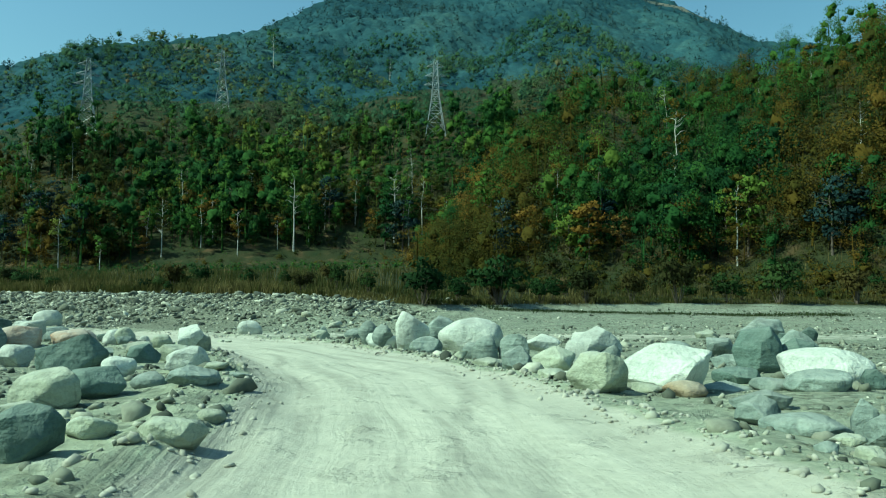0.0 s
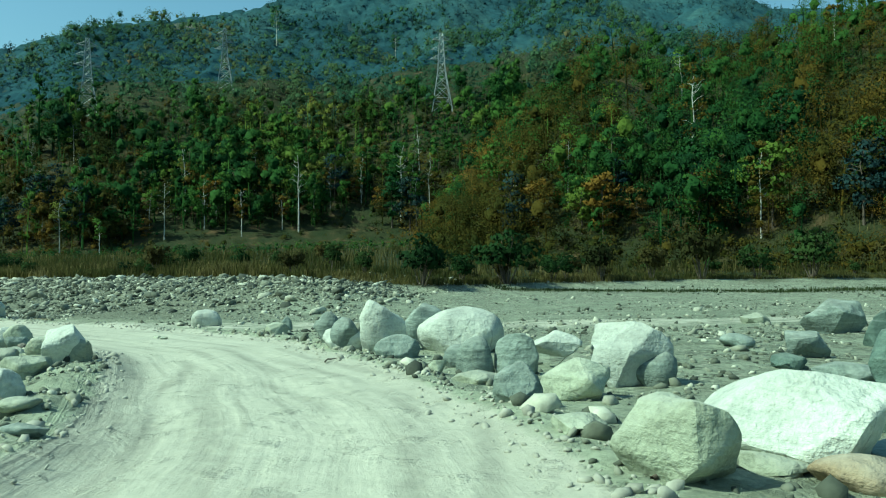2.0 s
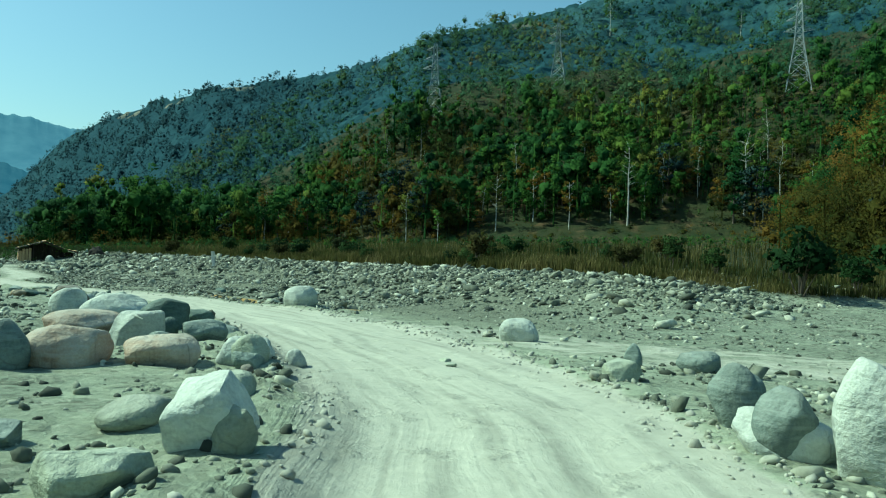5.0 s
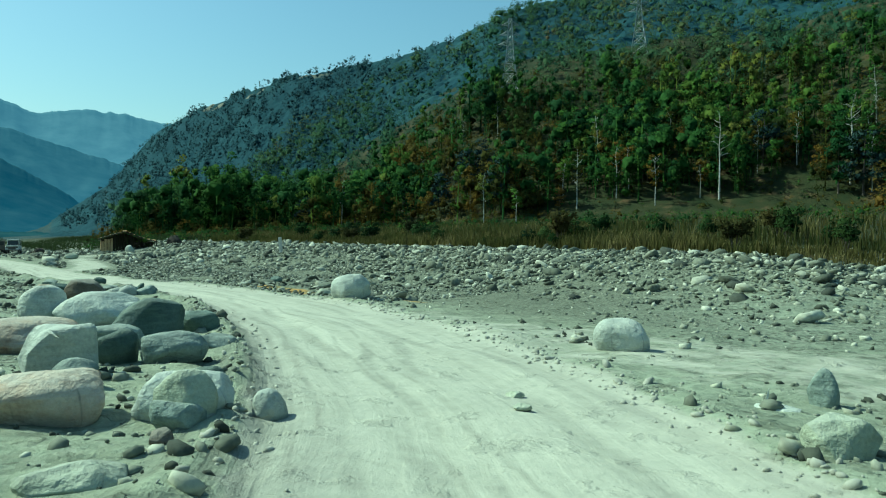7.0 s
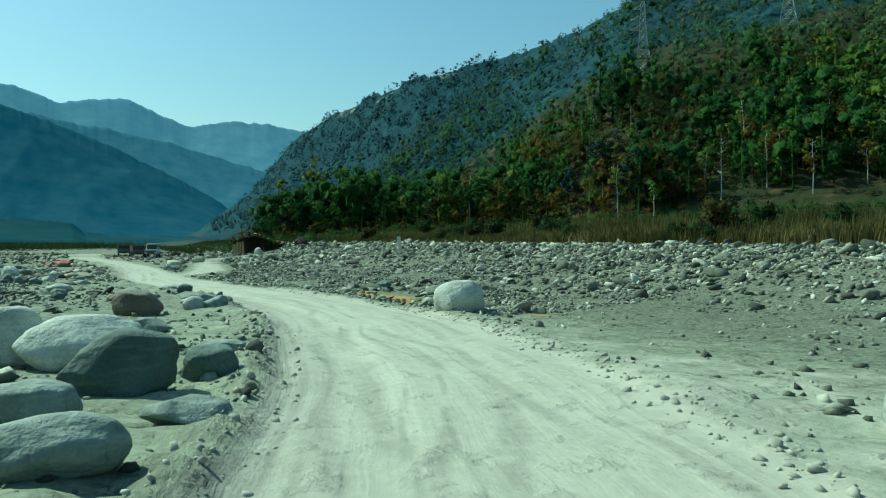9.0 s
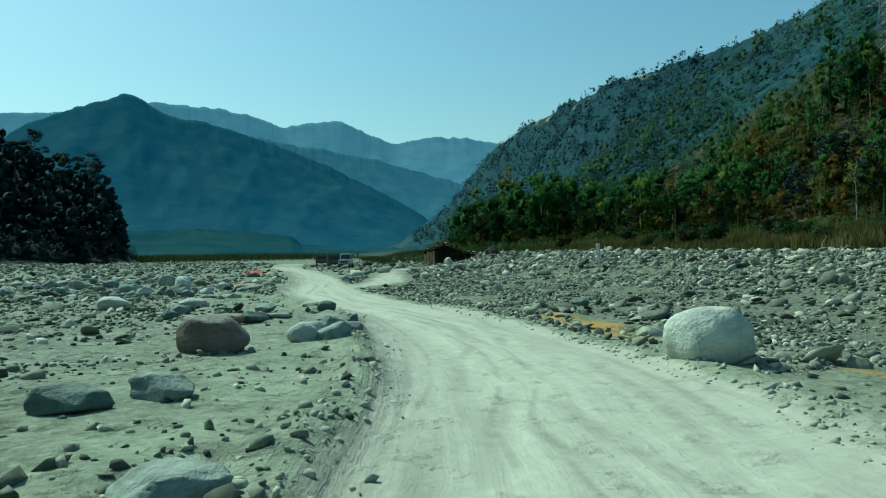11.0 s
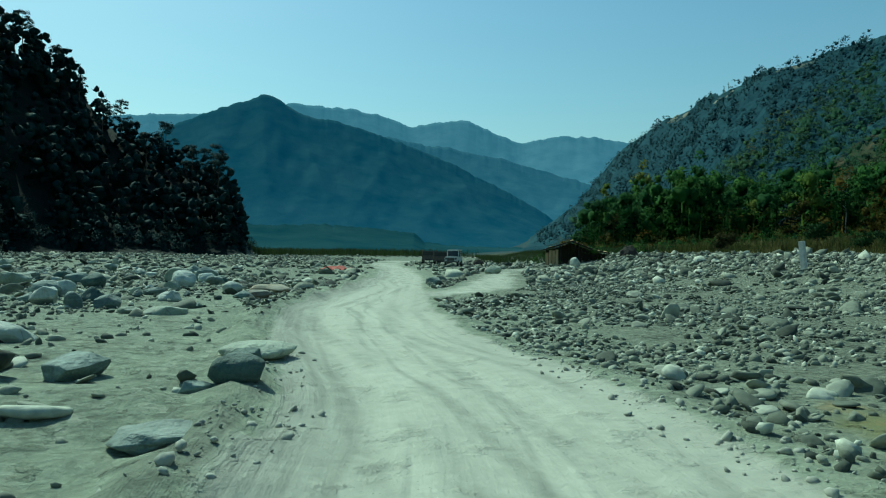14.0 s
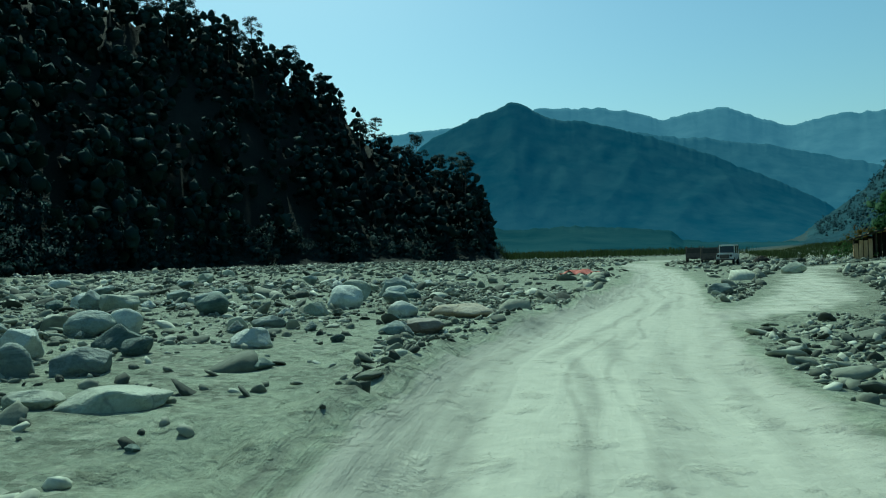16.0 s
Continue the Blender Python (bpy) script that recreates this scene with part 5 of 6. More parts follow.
def woods():
    rng = np.random.default_rng(21)
    full = tree_kit(100, 0.30, 0.10, 15, 36, 0.024, 0.28, 0.75, 1.1, 0.12)
    tall_kit = tree_kit(200, 0.15, 0.25, 11, 26, 0.025, 0.3, 0.7, 1.15, 0.2)
    dry = tree_kit(300, 0.33, 0.05, 14, 32, 0.022, 0.15, 0.6, 1.2, 0.3)
    near_dry, near_green = tree_kit(320, 0.42, 0.0, 17, 64, 0.017, 0.06, 0.5, 1.25, 0.25), tree_kit(340, 0.30, 0.06, 16, 60, 0.017, 0.2, 0.65, 1.15, 0.1)
    light = tree_kit(600, 0.36, 0.0, 10, 22, 0.033, 0.25, 0.75, 1.1, 0.5, False, 1)
    # crown normals bent downwards, which darkens the shaded hill's trees
    gloomy = tree_kit(800, 0.36, 0.02, 9, 16, 0.022, 0.9, 0.95, 1.0, -0.6, False, 1)
    bush = tree_kit(400, 0.55, 0.02, 6, 18, 0.05, 0.3, 0.65, 0.9, 0.4, False, 1)
    # the hillside over the terrace: clumps of green, bare gaps, dry trees between
    x, y = polar(rng, 1500, HUB_N, 56, -7, 212, 300, 0.85)
    ok = value_noise(x, y, 26, 60) + rng.uniform(-0.5, 0.9, len(x)) > -0.2
    x, y = x[ok], y[ok]
    pick = 0.5 + 0.45 * value_noise(x, y, 30, 61) + rng.normal(0, 0.2, len(x))
    tall = rng.uniform(6, 16, len(x)) * (1 + 0.35 * value_noise(x, y, 24, 62))
    for k, (kit, mat, lo, hi, big, mean, label) in enumerate(((full, "green", -9, 0.46, 1.05, 0.42, "dense green woodland on the hillside"), (tall_kit, "green", 0.46, 0.64, 1.35, 0.55, "slender green trees on the hillside"),
                                                             (dry, "brown", 0.64, 9, 0.9, 0.3, "dry brown trees among the green hillside woods"))):
        s = (pick >= lo) & (pick < hi)
        plant_woods("hillside_woods", 500 + k, kit, x[s], y[s], tall[s] * big, WOODS[mat], label, 0.3, mean, 0.4, 0.16)
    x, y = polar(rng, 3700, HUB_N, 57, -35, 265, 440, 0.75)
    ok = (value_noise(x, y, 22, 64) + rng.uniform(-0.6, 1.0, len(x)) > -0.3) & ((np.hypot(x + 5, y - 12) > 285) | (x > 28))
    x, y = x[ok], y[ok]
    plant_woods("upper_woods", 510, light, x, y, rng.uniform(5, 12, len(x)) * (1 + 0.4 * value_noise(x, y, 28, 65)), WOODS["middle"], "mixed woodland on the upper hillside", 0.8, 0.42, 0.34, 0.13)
    # the near shoulder: feathery dry thickets with green trees between
    x, y = polar(rng, 640, HUB_N, 0, -52, 92, 190, 0.8)
    bearing = np.degrees(np.arctan2(-(x - HUB_N[0]), y - HUB_N[1]))
    pick = 0.46 + 0.5 * value_noise(x, y, 22, 63) + rng.normal(0, 0.15, len(x)) + 0.22 * np.exp(-((bearing + 11) / 6) ** 2) - 0.2 * np.exp(-((bearing + 24) / 4) ** 2)
    tall = rng.uniform(5.5, 12.5, len(x)) * (1 + 0.3 * value_noise(x, y, 18, 66))
    for k, (kit, mat, lo, hi, mean, label) in enumerate(((near_dry, "brown", 0.46, 9, 0.5, "dry orange-brown trees and bamboo on the near slope"), (near_green, "green", -9, 0.46, 0.5, "green trees on the near slope"))):
        s = (pick >= lo) & (pick < hi)
        plant_woods("slope_woods", 520 + k, kit, x[s], y[s], tall[s], WOODS[mat], label, 0.3, mean, 0.4, 0.15)
    # the high ridge behind, distance haze put into its colours: crowns closed into a canopy, with looser trees on it
    order = np.argsort(RIDGE[:, 0])
    for seed, az0, az1, step, rows, near, far, cell in ((540, -35, 57, 0.16, 190, 345, 1.02, 7.0), (541, 44, 63, 0.14, 120, 440, 1.02, 9)):
        az = np.arange(az0, az1, step)
        crest = np.interp(az, RIDGE[order, 0], RIDGE[order, 2]) * far
        D = near + (np.maximum(crest, near + 12)[None, :] - near) * np.linspace(0, 1, rows)[:, None]
        A = np.radians(np.broadcast_to(az[None, :], D.shape))
        x, y = (HUB_N[0] - np.sin(A) * D).ravel(), (HUB_N[1] + np.cos(A) * D).ravel()
        dome, tone = crowns(x, y, cell, seed)
        cover = smooth(0.9, 0.15, bald_crest(x, y)) * smooth(az1, az1 - 2.5, np.degrees(A).ravel()) * smooth(near, near + 25, D.ravel())
        fluff = 0.5 * value_noise(x, y, 5.5, seed + 6) + 0.45 * value_noise(x, y, 2.4, seed + 7)
        z = height(x, y) + cover * (2.2 + dome * cell * 0.32 + fluff) - 2.2
        i = np.arange((rows - 1) * len(az)).reshape(rows - 1, len(az))[:, :-1].ravel()
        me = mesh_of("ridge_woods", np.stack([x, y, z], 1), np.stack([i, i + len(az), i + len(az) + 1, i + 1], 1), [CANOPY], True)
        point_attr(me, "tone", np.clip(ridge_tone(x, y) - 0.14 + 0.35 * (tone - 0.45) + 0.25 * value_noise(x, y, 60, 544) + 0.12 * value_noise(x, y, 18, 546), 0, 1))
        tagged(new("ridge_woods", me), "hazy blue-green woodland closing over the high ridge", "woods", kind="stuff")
    x, y = polar(rng, 1600, HUB_N, 58, -34, 365, 720, 0.8)
    bearing = np.degrees(np.arctan2(-(x - HUB_N[0]), y - HUB_N[1]))
    ok = np.hypot(x - HUB_N[0], y - HUB_N[1]) < np.interp(bearing, RIDGE[order, 0], RIDGE[order, 2]) * 0.99
    ok &= bald_crest(x, y) < 0.35
    x, y = x[ok], y[ok]
    tall = rng.uniform(4, 9, len(x))
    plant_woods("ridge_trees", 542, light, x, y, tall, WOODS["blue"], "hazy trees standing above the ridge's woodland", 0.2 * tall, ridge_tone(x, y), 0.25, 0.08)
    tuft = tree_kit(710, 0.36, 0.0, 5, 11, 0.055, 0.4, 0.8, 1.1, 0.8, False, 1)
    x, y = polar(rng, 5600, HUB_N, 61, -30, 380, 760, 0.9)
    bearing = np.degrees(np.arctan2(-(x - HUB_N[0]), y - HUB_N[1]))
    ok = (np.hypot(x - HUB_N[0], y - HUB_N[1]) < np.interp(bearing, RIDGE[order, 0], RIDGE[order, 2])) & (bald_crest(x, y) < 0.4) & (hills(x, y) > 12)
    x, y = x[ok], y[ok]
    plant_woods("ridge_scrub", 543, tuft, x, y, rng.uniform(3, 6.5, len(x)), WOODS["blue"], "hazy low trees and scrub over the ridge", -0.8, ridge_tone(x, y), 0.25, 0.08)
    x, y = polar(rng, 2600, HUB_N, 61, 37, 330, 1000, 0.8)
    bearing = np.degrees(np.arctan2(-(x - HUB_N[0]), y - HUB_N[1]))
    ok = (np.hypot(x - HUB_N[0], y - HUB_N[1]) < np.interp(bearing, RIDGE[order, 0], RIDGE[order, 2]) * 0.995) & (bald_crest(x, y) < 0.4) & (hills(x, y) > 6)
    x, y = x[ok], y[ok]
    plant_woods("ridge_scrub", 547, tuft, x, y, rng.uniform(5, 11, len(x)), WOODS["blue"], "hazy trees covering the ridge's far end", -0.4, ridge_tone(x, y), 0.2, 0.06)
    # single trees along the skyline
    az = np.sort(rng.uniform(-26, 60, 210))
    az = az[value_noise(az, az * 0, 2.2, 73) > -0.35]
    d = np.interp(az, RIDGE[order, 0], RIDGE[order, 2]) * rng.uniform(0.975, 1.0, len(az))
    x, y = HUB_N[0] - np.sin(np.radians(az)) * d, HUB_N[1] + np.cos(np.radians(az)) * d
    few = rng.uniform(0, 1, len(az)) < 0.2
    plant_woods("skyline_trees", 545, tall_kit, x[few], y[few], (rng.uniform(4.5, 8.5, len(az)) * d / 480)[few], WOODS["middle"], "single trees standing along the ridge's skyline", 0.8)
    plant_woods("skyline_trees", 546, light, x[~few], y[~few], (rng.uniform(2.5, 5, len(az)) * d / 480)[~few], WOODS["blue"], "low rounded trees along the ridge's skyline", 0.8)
    # the hill in shade, painted into its near-black leaf colours
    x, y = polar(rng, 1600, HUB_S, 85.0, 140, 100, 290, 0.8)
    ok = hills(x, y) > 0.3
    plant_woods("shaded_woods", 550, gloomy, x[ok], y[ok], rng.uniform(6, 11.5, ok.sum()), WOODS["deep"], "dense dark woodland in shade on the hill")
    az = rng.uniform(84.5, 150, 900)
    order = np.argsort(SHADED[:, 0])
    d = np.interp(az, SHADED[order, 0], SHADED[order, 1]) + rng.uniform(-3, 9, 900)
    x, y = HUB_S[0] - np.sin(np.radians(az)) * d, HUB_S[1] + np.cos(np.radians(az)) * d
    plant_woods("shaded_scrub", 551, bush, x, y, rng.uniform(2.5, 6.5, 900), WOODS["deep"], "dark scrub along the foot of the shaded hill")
    # scrub under the trees
    x, y = polar(rng, 1000, HUB_N, 58, 0, 190, 280, 0.9)
    plant_woods("undergrowth", 560, bush, x, y, rng.uniform(1.2, 4.5, len(x)), WOODS["brown"], "dry scrub under the trees")
    x, y = polar(rng, 1300, HUB_N, 58, -6, 120, 225, 0.8)
    plant_woods("undergrowth", 562, bush, x, y, rng.uniform(0.8, 2.4, len(x)), WOODS["green"], "low dark scrub on the terrace below the woods", 0.3, 0.4)
    x, y = polar(rng, 900, HUB_N, -2, -50, 74, 130, 0.9)
    plant_woods("undergrowth", 561, bush, x, y, rng.uniform(1.2, 4, len(x)), WOODS["brown"], "olive-brown scrub at the foot of the slope", 0.3, 0.25, 0.3, 0.15)


woods()


# ---- far mountains ----
def far_hills(name, points, reach, mat, label, seed):
    """A range seen far down the valley, cut by spurs and gullies: bearing left of north and rise in degrees of its crest."""
    az = np.arange(points[0][0], points[-1][0] + 0.01, 0.1)
    rise = np.interp(az, [p[0] for p in points], [p[1] for p in points])
    rise = rise + np.where(rise > 1, 0.55, 0)
    rise = np.convolve(np.pad(rise, 4, "edge"), np.ones(9) / 9, "valid")
    ragged = 0.10 * value_noise(az, az * 0, 1.3, seed) + 0.08 * value_noise(az, az * 0, 0.5, seed + 1) + 0.10 * np.abs(value_noise(az, az * 0, 0.22, seed + 5))
    V, rows = [], 44
    for k in range(rows + 1):
        u = k / rows
        d = reach * (0.6 + 0.4 * u) if k < rows else reach * 1.35
        a = np.radians(az)
        x, y = HUB_S[0] - np.sin(a) * d, HUB_S[1] + np.cos(a) * d
        gully = 0.11 * np.abs(value_noise(az + 7 * u, az * 0 + 2 * u, 5.0, seed + 2)) + 0.06 * np.abs(value_noise(az - 6 * u, az * 0 + 3 * u, 2.2, seed + 3)) + 0.025 * value_noise(az + 3 * u, az * 0 + 9 * u, 0.8, seed + 4)
        z = reach * np.tan(np.radians(rise + ragged * u ** 9)) * (u ** 1.1 * (1 - gully * (1 - u ** 3)) if k < rows else 0.1) - 2
        V.append(np.stack([x, y, z], 1))
    n = len(az)
    i = np.arange(rows * n).reshape(rows, n)[:, :-1].ravel()
    F = np.stack([i, i + 1, i + n + 1, i + n], 1)
    tagged(new(name, mesh_of(name, np.concatenate(V), F, [mat], True)), label, "mountain", kind="structure")


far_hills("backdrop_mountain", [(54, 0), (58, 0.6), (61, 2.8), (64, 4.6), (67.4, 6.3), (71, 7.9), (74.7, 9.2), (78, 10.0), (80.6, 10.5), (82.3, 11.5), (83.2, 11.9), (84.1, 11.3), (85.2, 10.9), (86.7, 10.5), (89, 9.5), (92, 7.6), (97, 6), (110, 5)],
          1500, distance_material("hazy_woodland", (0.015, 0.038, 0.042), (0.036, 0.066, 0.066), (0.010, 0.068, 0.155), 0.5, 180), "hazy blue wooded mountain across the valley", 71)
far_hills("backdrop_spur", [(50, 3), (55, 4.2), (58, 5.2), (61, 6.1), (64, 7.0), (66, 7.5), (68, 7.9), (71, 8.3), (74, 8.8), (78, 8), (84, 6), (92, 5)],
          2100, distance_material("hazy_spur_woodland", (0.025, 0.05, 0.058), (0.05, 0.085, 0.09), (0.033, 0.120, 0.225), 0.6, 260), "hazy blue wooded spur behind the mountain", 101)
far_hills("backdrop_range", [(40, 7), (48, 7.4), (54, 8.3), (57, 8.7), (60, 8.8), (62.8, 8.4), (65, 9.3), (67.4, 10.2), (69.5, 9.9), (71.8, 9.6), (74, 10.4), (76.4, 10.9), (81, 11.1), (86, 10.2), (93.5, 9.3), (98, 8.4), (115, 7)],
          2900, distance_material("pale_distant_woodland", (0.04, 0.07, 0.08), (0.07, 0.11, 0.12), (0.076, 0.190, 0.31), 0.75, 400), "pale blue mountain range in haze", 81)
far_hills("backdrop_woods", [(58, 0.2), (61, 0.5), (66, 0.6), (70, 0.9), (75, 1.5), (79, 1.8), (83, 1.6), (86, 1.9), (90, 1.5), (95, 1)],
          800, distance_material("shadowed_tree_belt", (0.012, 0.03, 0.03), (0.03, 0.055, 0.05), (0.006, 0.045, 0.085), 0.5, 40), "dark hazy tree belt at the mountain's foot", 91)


# ---- single trees at the forest's edge ----
def rooted(root, x, y, turn, size=1.0, sink=0.15):
    root.scale = (size, size, size)
    root.matrix_world = pose(x, y, floor_at(x, y) - sink, 0, 0, turn) @ Matrix.Diagonal((size, size, size, 1))
    return root


def edge_trees():
    rng = random.Random(33)
    kinds = []
    for k in range(4):
        kinds.append((make_tree(900 + k, 14, 3.6, 0.24, 22, 40, 0.36, 0.22, 9, BARK_DARK, LEAF["green"]), "green broadleaved tree at the forest edge"))
    for k in range(3):
        kinds.append((make_tree(920 + k, 11, 3.4, 0.12, 20, 40, 0.34, 0.16, 9, BARK_DARK, LEAF["brown"]), "dry olive-brown tree at the forest edge"))
    for k in range(2):
        kinds.append((make_tree(940 + k, 15, 4.2, 0.18, 24, 40, 0.38, 0.26, 8, BARK_DARK, LEAF["deep"]), "dark dense tree at the forest edge"))
    spots = []
    for k in range(96):
        az = rng.uniform(-48, 56)
        d = (rng.uniform(94, 125) if az < -6 else rng.uniform(212, 250)) * (1 + max(0, az - 36) * 0.012)
        spots.append((HUB_N[0] - math.sin(radians(az)) * d, HUB_N[1] + math.cos(radians(az)) * d))
    for k, (x, y) in enumerate(spots):
        root, label = kinds[k % len(kinds)]
        s = rng.uniform(0.55, 1.15) * (0.72 if x > 10 else 1)
        if k < len(kinds):
            ob = rooted(root, x, y, rng.uniform(0, 360), s)
        else:
            ob = copy_thing(root, pose(x, y, floor_at(x, y) - 0.15, 0, 0, rng.uniform(0, 360)))
            ob.scale = (s, s, s)
        tagged(ob, label, "tree", "trees at the forest edge")


edge_trees()


def pale_tree(x, y, tall, seed, leaves="brown"):
    """A tall bare-stemmed tree with whitish bark and a thin crown."""
    root = make_tree(seed, tall, tall * 0.17, 0.42, 12, 26, 0.24, max(0.11, tall * 0.0095), 16, BARK_PALE, LEAF[leaves], tall * 0.13)
    rooted(root, x, y, seed * 37 % 360)
    tagged(root, "tall thin tree with a whitish bare trunk", "tree", "pale-trunked trees")


for k, (px, py, tall) in enumerate(((-131.9, 251.5, 15), (-83.2, 210.1, 20), (-61.6, 213.3, 16.5), (-46.5, 221, 26), (-51.5, 221, 11), (-29.5, 238, 15), (-15.9, 229, 26),
                                    (1.0, 228, 16), (38.1, 115.9, 19), (45.7, 145, 14), (63.1, 106.7, 13), (39.7, 96.1, 12), (-98.8, 406, 24), (-60.8, 316, 13))):
    pale_tree(px, py, tall, 1000 + k, "brown" if k % 3 else "green")
for k, (px, py, tall) in enumerate(((-32.6, 422, 18), (76.9, 147, 10), (67.6, 151, 10), (18.6, 116.5, 11), (-165, 223, 17), (-152, 232, 15), (-11, 226, 17), (11, 126, 13), (-80, 166, 9),
                                    (-72, 222, 14), (-140, 240, 18), (-7, 233, 20), (-110, 216, 15), (-120, 212, 13))):
    pale_tree(px, py, tall, 1040 + k, "brown" if k % 2 else "green")


extra = random.Random(19)
for k in range(16):
    az, d = radians(extra.uniform(-3, 42)), extra.uniform(212, 252)
    pale_tree(HUB_N[0] - math.sin(az) * d, HUB_N[1] + math.cos(az) * d, extra.uniform(12, 22), 1080 + k, "green" if k % 3 else "brown")


def crest_trees():
    """Trees that stand out along the shaded hill's crest and the far ridge."""
    rng = random.Random(77)
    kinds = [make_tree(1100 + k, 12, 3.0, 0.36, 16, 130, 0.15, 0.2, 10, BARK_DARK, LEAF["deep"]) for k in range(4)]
    order = np.argsort(SHADED[:, 0])
    for k in range(46):
        az = 86.2 + 30 * k / 45 + rng.uniform(-0.3, 0.3)
        d = float(np.interp(az, SHADED[order, 0], SHADED[order, 2])) * rng.uniform(0.94, 1.02)
        x, y = HUB_S[0] - math.sin(radians(az)) * d, HUB_S[1] + math.cos(radians(az)) * d
        s = rng.choice((0.55, 0.7, 0.85, 1.1, 1.4))
        if k < 4:
            ob = rooted(kinds[k], x, y, rng.uniform(0, 360), s, 0.4)
        else:
            ob = copy_thing(kinds[k % 4], pose(x, y, floor_at(x, y) - 0.4, 0, 0, rng.uniform(0, 360)))
            ob.scale = (s, s, s)
        tagged(ob, "dark tree standing out on the shaded hill's crest", "tree", "trees on the shaded crest")


crest_trees()


# ---- shrubs and grass on the terrace ----
def make_shrub(seed, tall, wide, leaf, leaves):
    prng, rng = random.Random(seed), np.random.default_rng(seed)
    V, F, at, ends = [], [], 0, []
    for k in range(9):
        a, r = prng.uniform(0, 6.28), wide * prng.uniform(0.2, 0.75)
        tip = Vector((math.cos(a) * r, math.sin(a) * r, tall * prng.uniform(0.55, 0.95)))
        v, f = branch_tube([(tip.x * 0.08, tip.y * 0.08, -0.15), (tip.x * 0.5, tip.y * 0.5, tip.z * 0.6), tip[:]], [0.035, 0.022, 0.008], 4)
        V.append(v), F.append(f + at)
        at += len(v)
        ends += [tip, tip * 0.7]
    root = new("shrub")
    stems = new("woody_base", mesh_of("woody_base", np.concatenate(V), np.concatenate(F), [BARK_DARK], True))
    stems.parent = root
    cv, cf, cn = leaf_cards(rng, [e[:] for e in ends], [wide * prng.uniform(0.28, 0.45) for _ in ends], 52, leaf)
    crown = new("foliage", mesh_of("foliage", cv, cf, [leaves], True, cn))
    crown.parent = root
    return root


def shrubs():
    rng = random.Random(52)
    kinds = [make_shrub(1200 + k, 2.2, 1.5, 0.12, LEAF["shrub" if k < 3 else "drab"]) for k in range(4)]
    spots = [(-1.6, 54.6, 1.5), (4.6, 59.2, 1.75), (1.2, 57.4, 0.9), (13, 65.0, 1.4), (22, 66.9, 1.5), (32, 68.0, 1.45), (8.6, 62.6, 0.9), (40, 69.0, 1.3), (27, 67.5, 1.1), (47, 70.2, 1.5), (17.5, 66.2, 1.0)]
    for k in range(60):
        x = rng.uniform(-84, 56)
        spots.append((x, float(bank_top(x)) + rng.uniform(1.0, 16), rng.uniform(0.35, 0.95)))
    for k, (x, y, s) in enumerate(spots):
        i = (k if k < 4 else rng.randrange(4)) if k != 3 else 3
        if k < 4:
            ob = rooted(kinds[i], x, y, rng.uniform(0, 360), s, 0.0)
        else:
            ob = copy_thing(kinds[i], pose(x, y, floor_at(x, y), 0, 0, rng.uniform(0, 360)))
            ob.scale = (s, s, s * rng.uniform(0.9, 1.3))
        tagged(ob, "leafy green shrub growing on the river bank" if i < 3 else "dry brownish shrub growing on the river bank", "shrub", "shrubs on the bank")


shrubs()


def tufts(name, seed, x, y, tall, spread, blades, mat, label):
    """Grass as tapered bent blades, several to a tuft."""
    rng = np.random.default_rng(seed)
    n = len(x) * blades
    i = np.repeat(np.arange(len(x)), blades)
    z = height(x, y)
    a = rng.uniform(0, 2 * np.pi, n)
    bx, by = x[i] + rng.normal(0, spread, n), y[i] + rng.normal(0, spread, n)
    h = tall[i] * rng.uniform(0.6, 1.15, n)
    w, lean = 0.02 + 0.022 * h, h * rng.normal(0.25, 0.15, n)
    ca, sa = np.cos(a), np.sin(a)
    b0 = np.stack([bx - sa * w, by + ca * w, z[i] - 0.05], 1)
    b1 = np.stack([bx + sa * w, by - ca * w, z[i] - 0.05], 1)
    m1 = np.stack([bx + sa * w * 0.8 + ca * lean * 0.35, by - ca * w * 0.8 + sa * lean * 0.35, z[i] + h * 0.6], 1)
    m0 = np.stack([bx - sa * w * 0.8 + ca * lean * 0.35, by + ca * w * 0.8 + sa * lean * 0.35, z[i] + h * 0.6], 1)
    t1 = np.stack([bx + sa * 0.006 + ca * lean, by - ca * 0.006 + sa * lean, z[i] + h], 1)
    t0 = np.stack([bx - sa * 0.006 + ca * lean, by + ca * 0.006 + sa * lean, z[i] + h], 1)
    V = np.stack([b0, b1, m1, m0, t1, t0], 1).reshape(-1, 3)
    k = np.arange(n)[:, None] * 6
    F = np.concatenate([k + [0, 1, 2, 3], k + [3, 2, 4, 5]])
    me = mesh_of(name, V, F, [mat])
    tone = np.clip(0.5 + 0.35 * value_noise(x, y, 6, seed) + rng.normal(0, 0.15, len(x)), 0, 1)
    point_attr(me, "tone", np.repeat(tone[i], 6))
    tagged(new(name, me), label, "grass", kind="stuff")


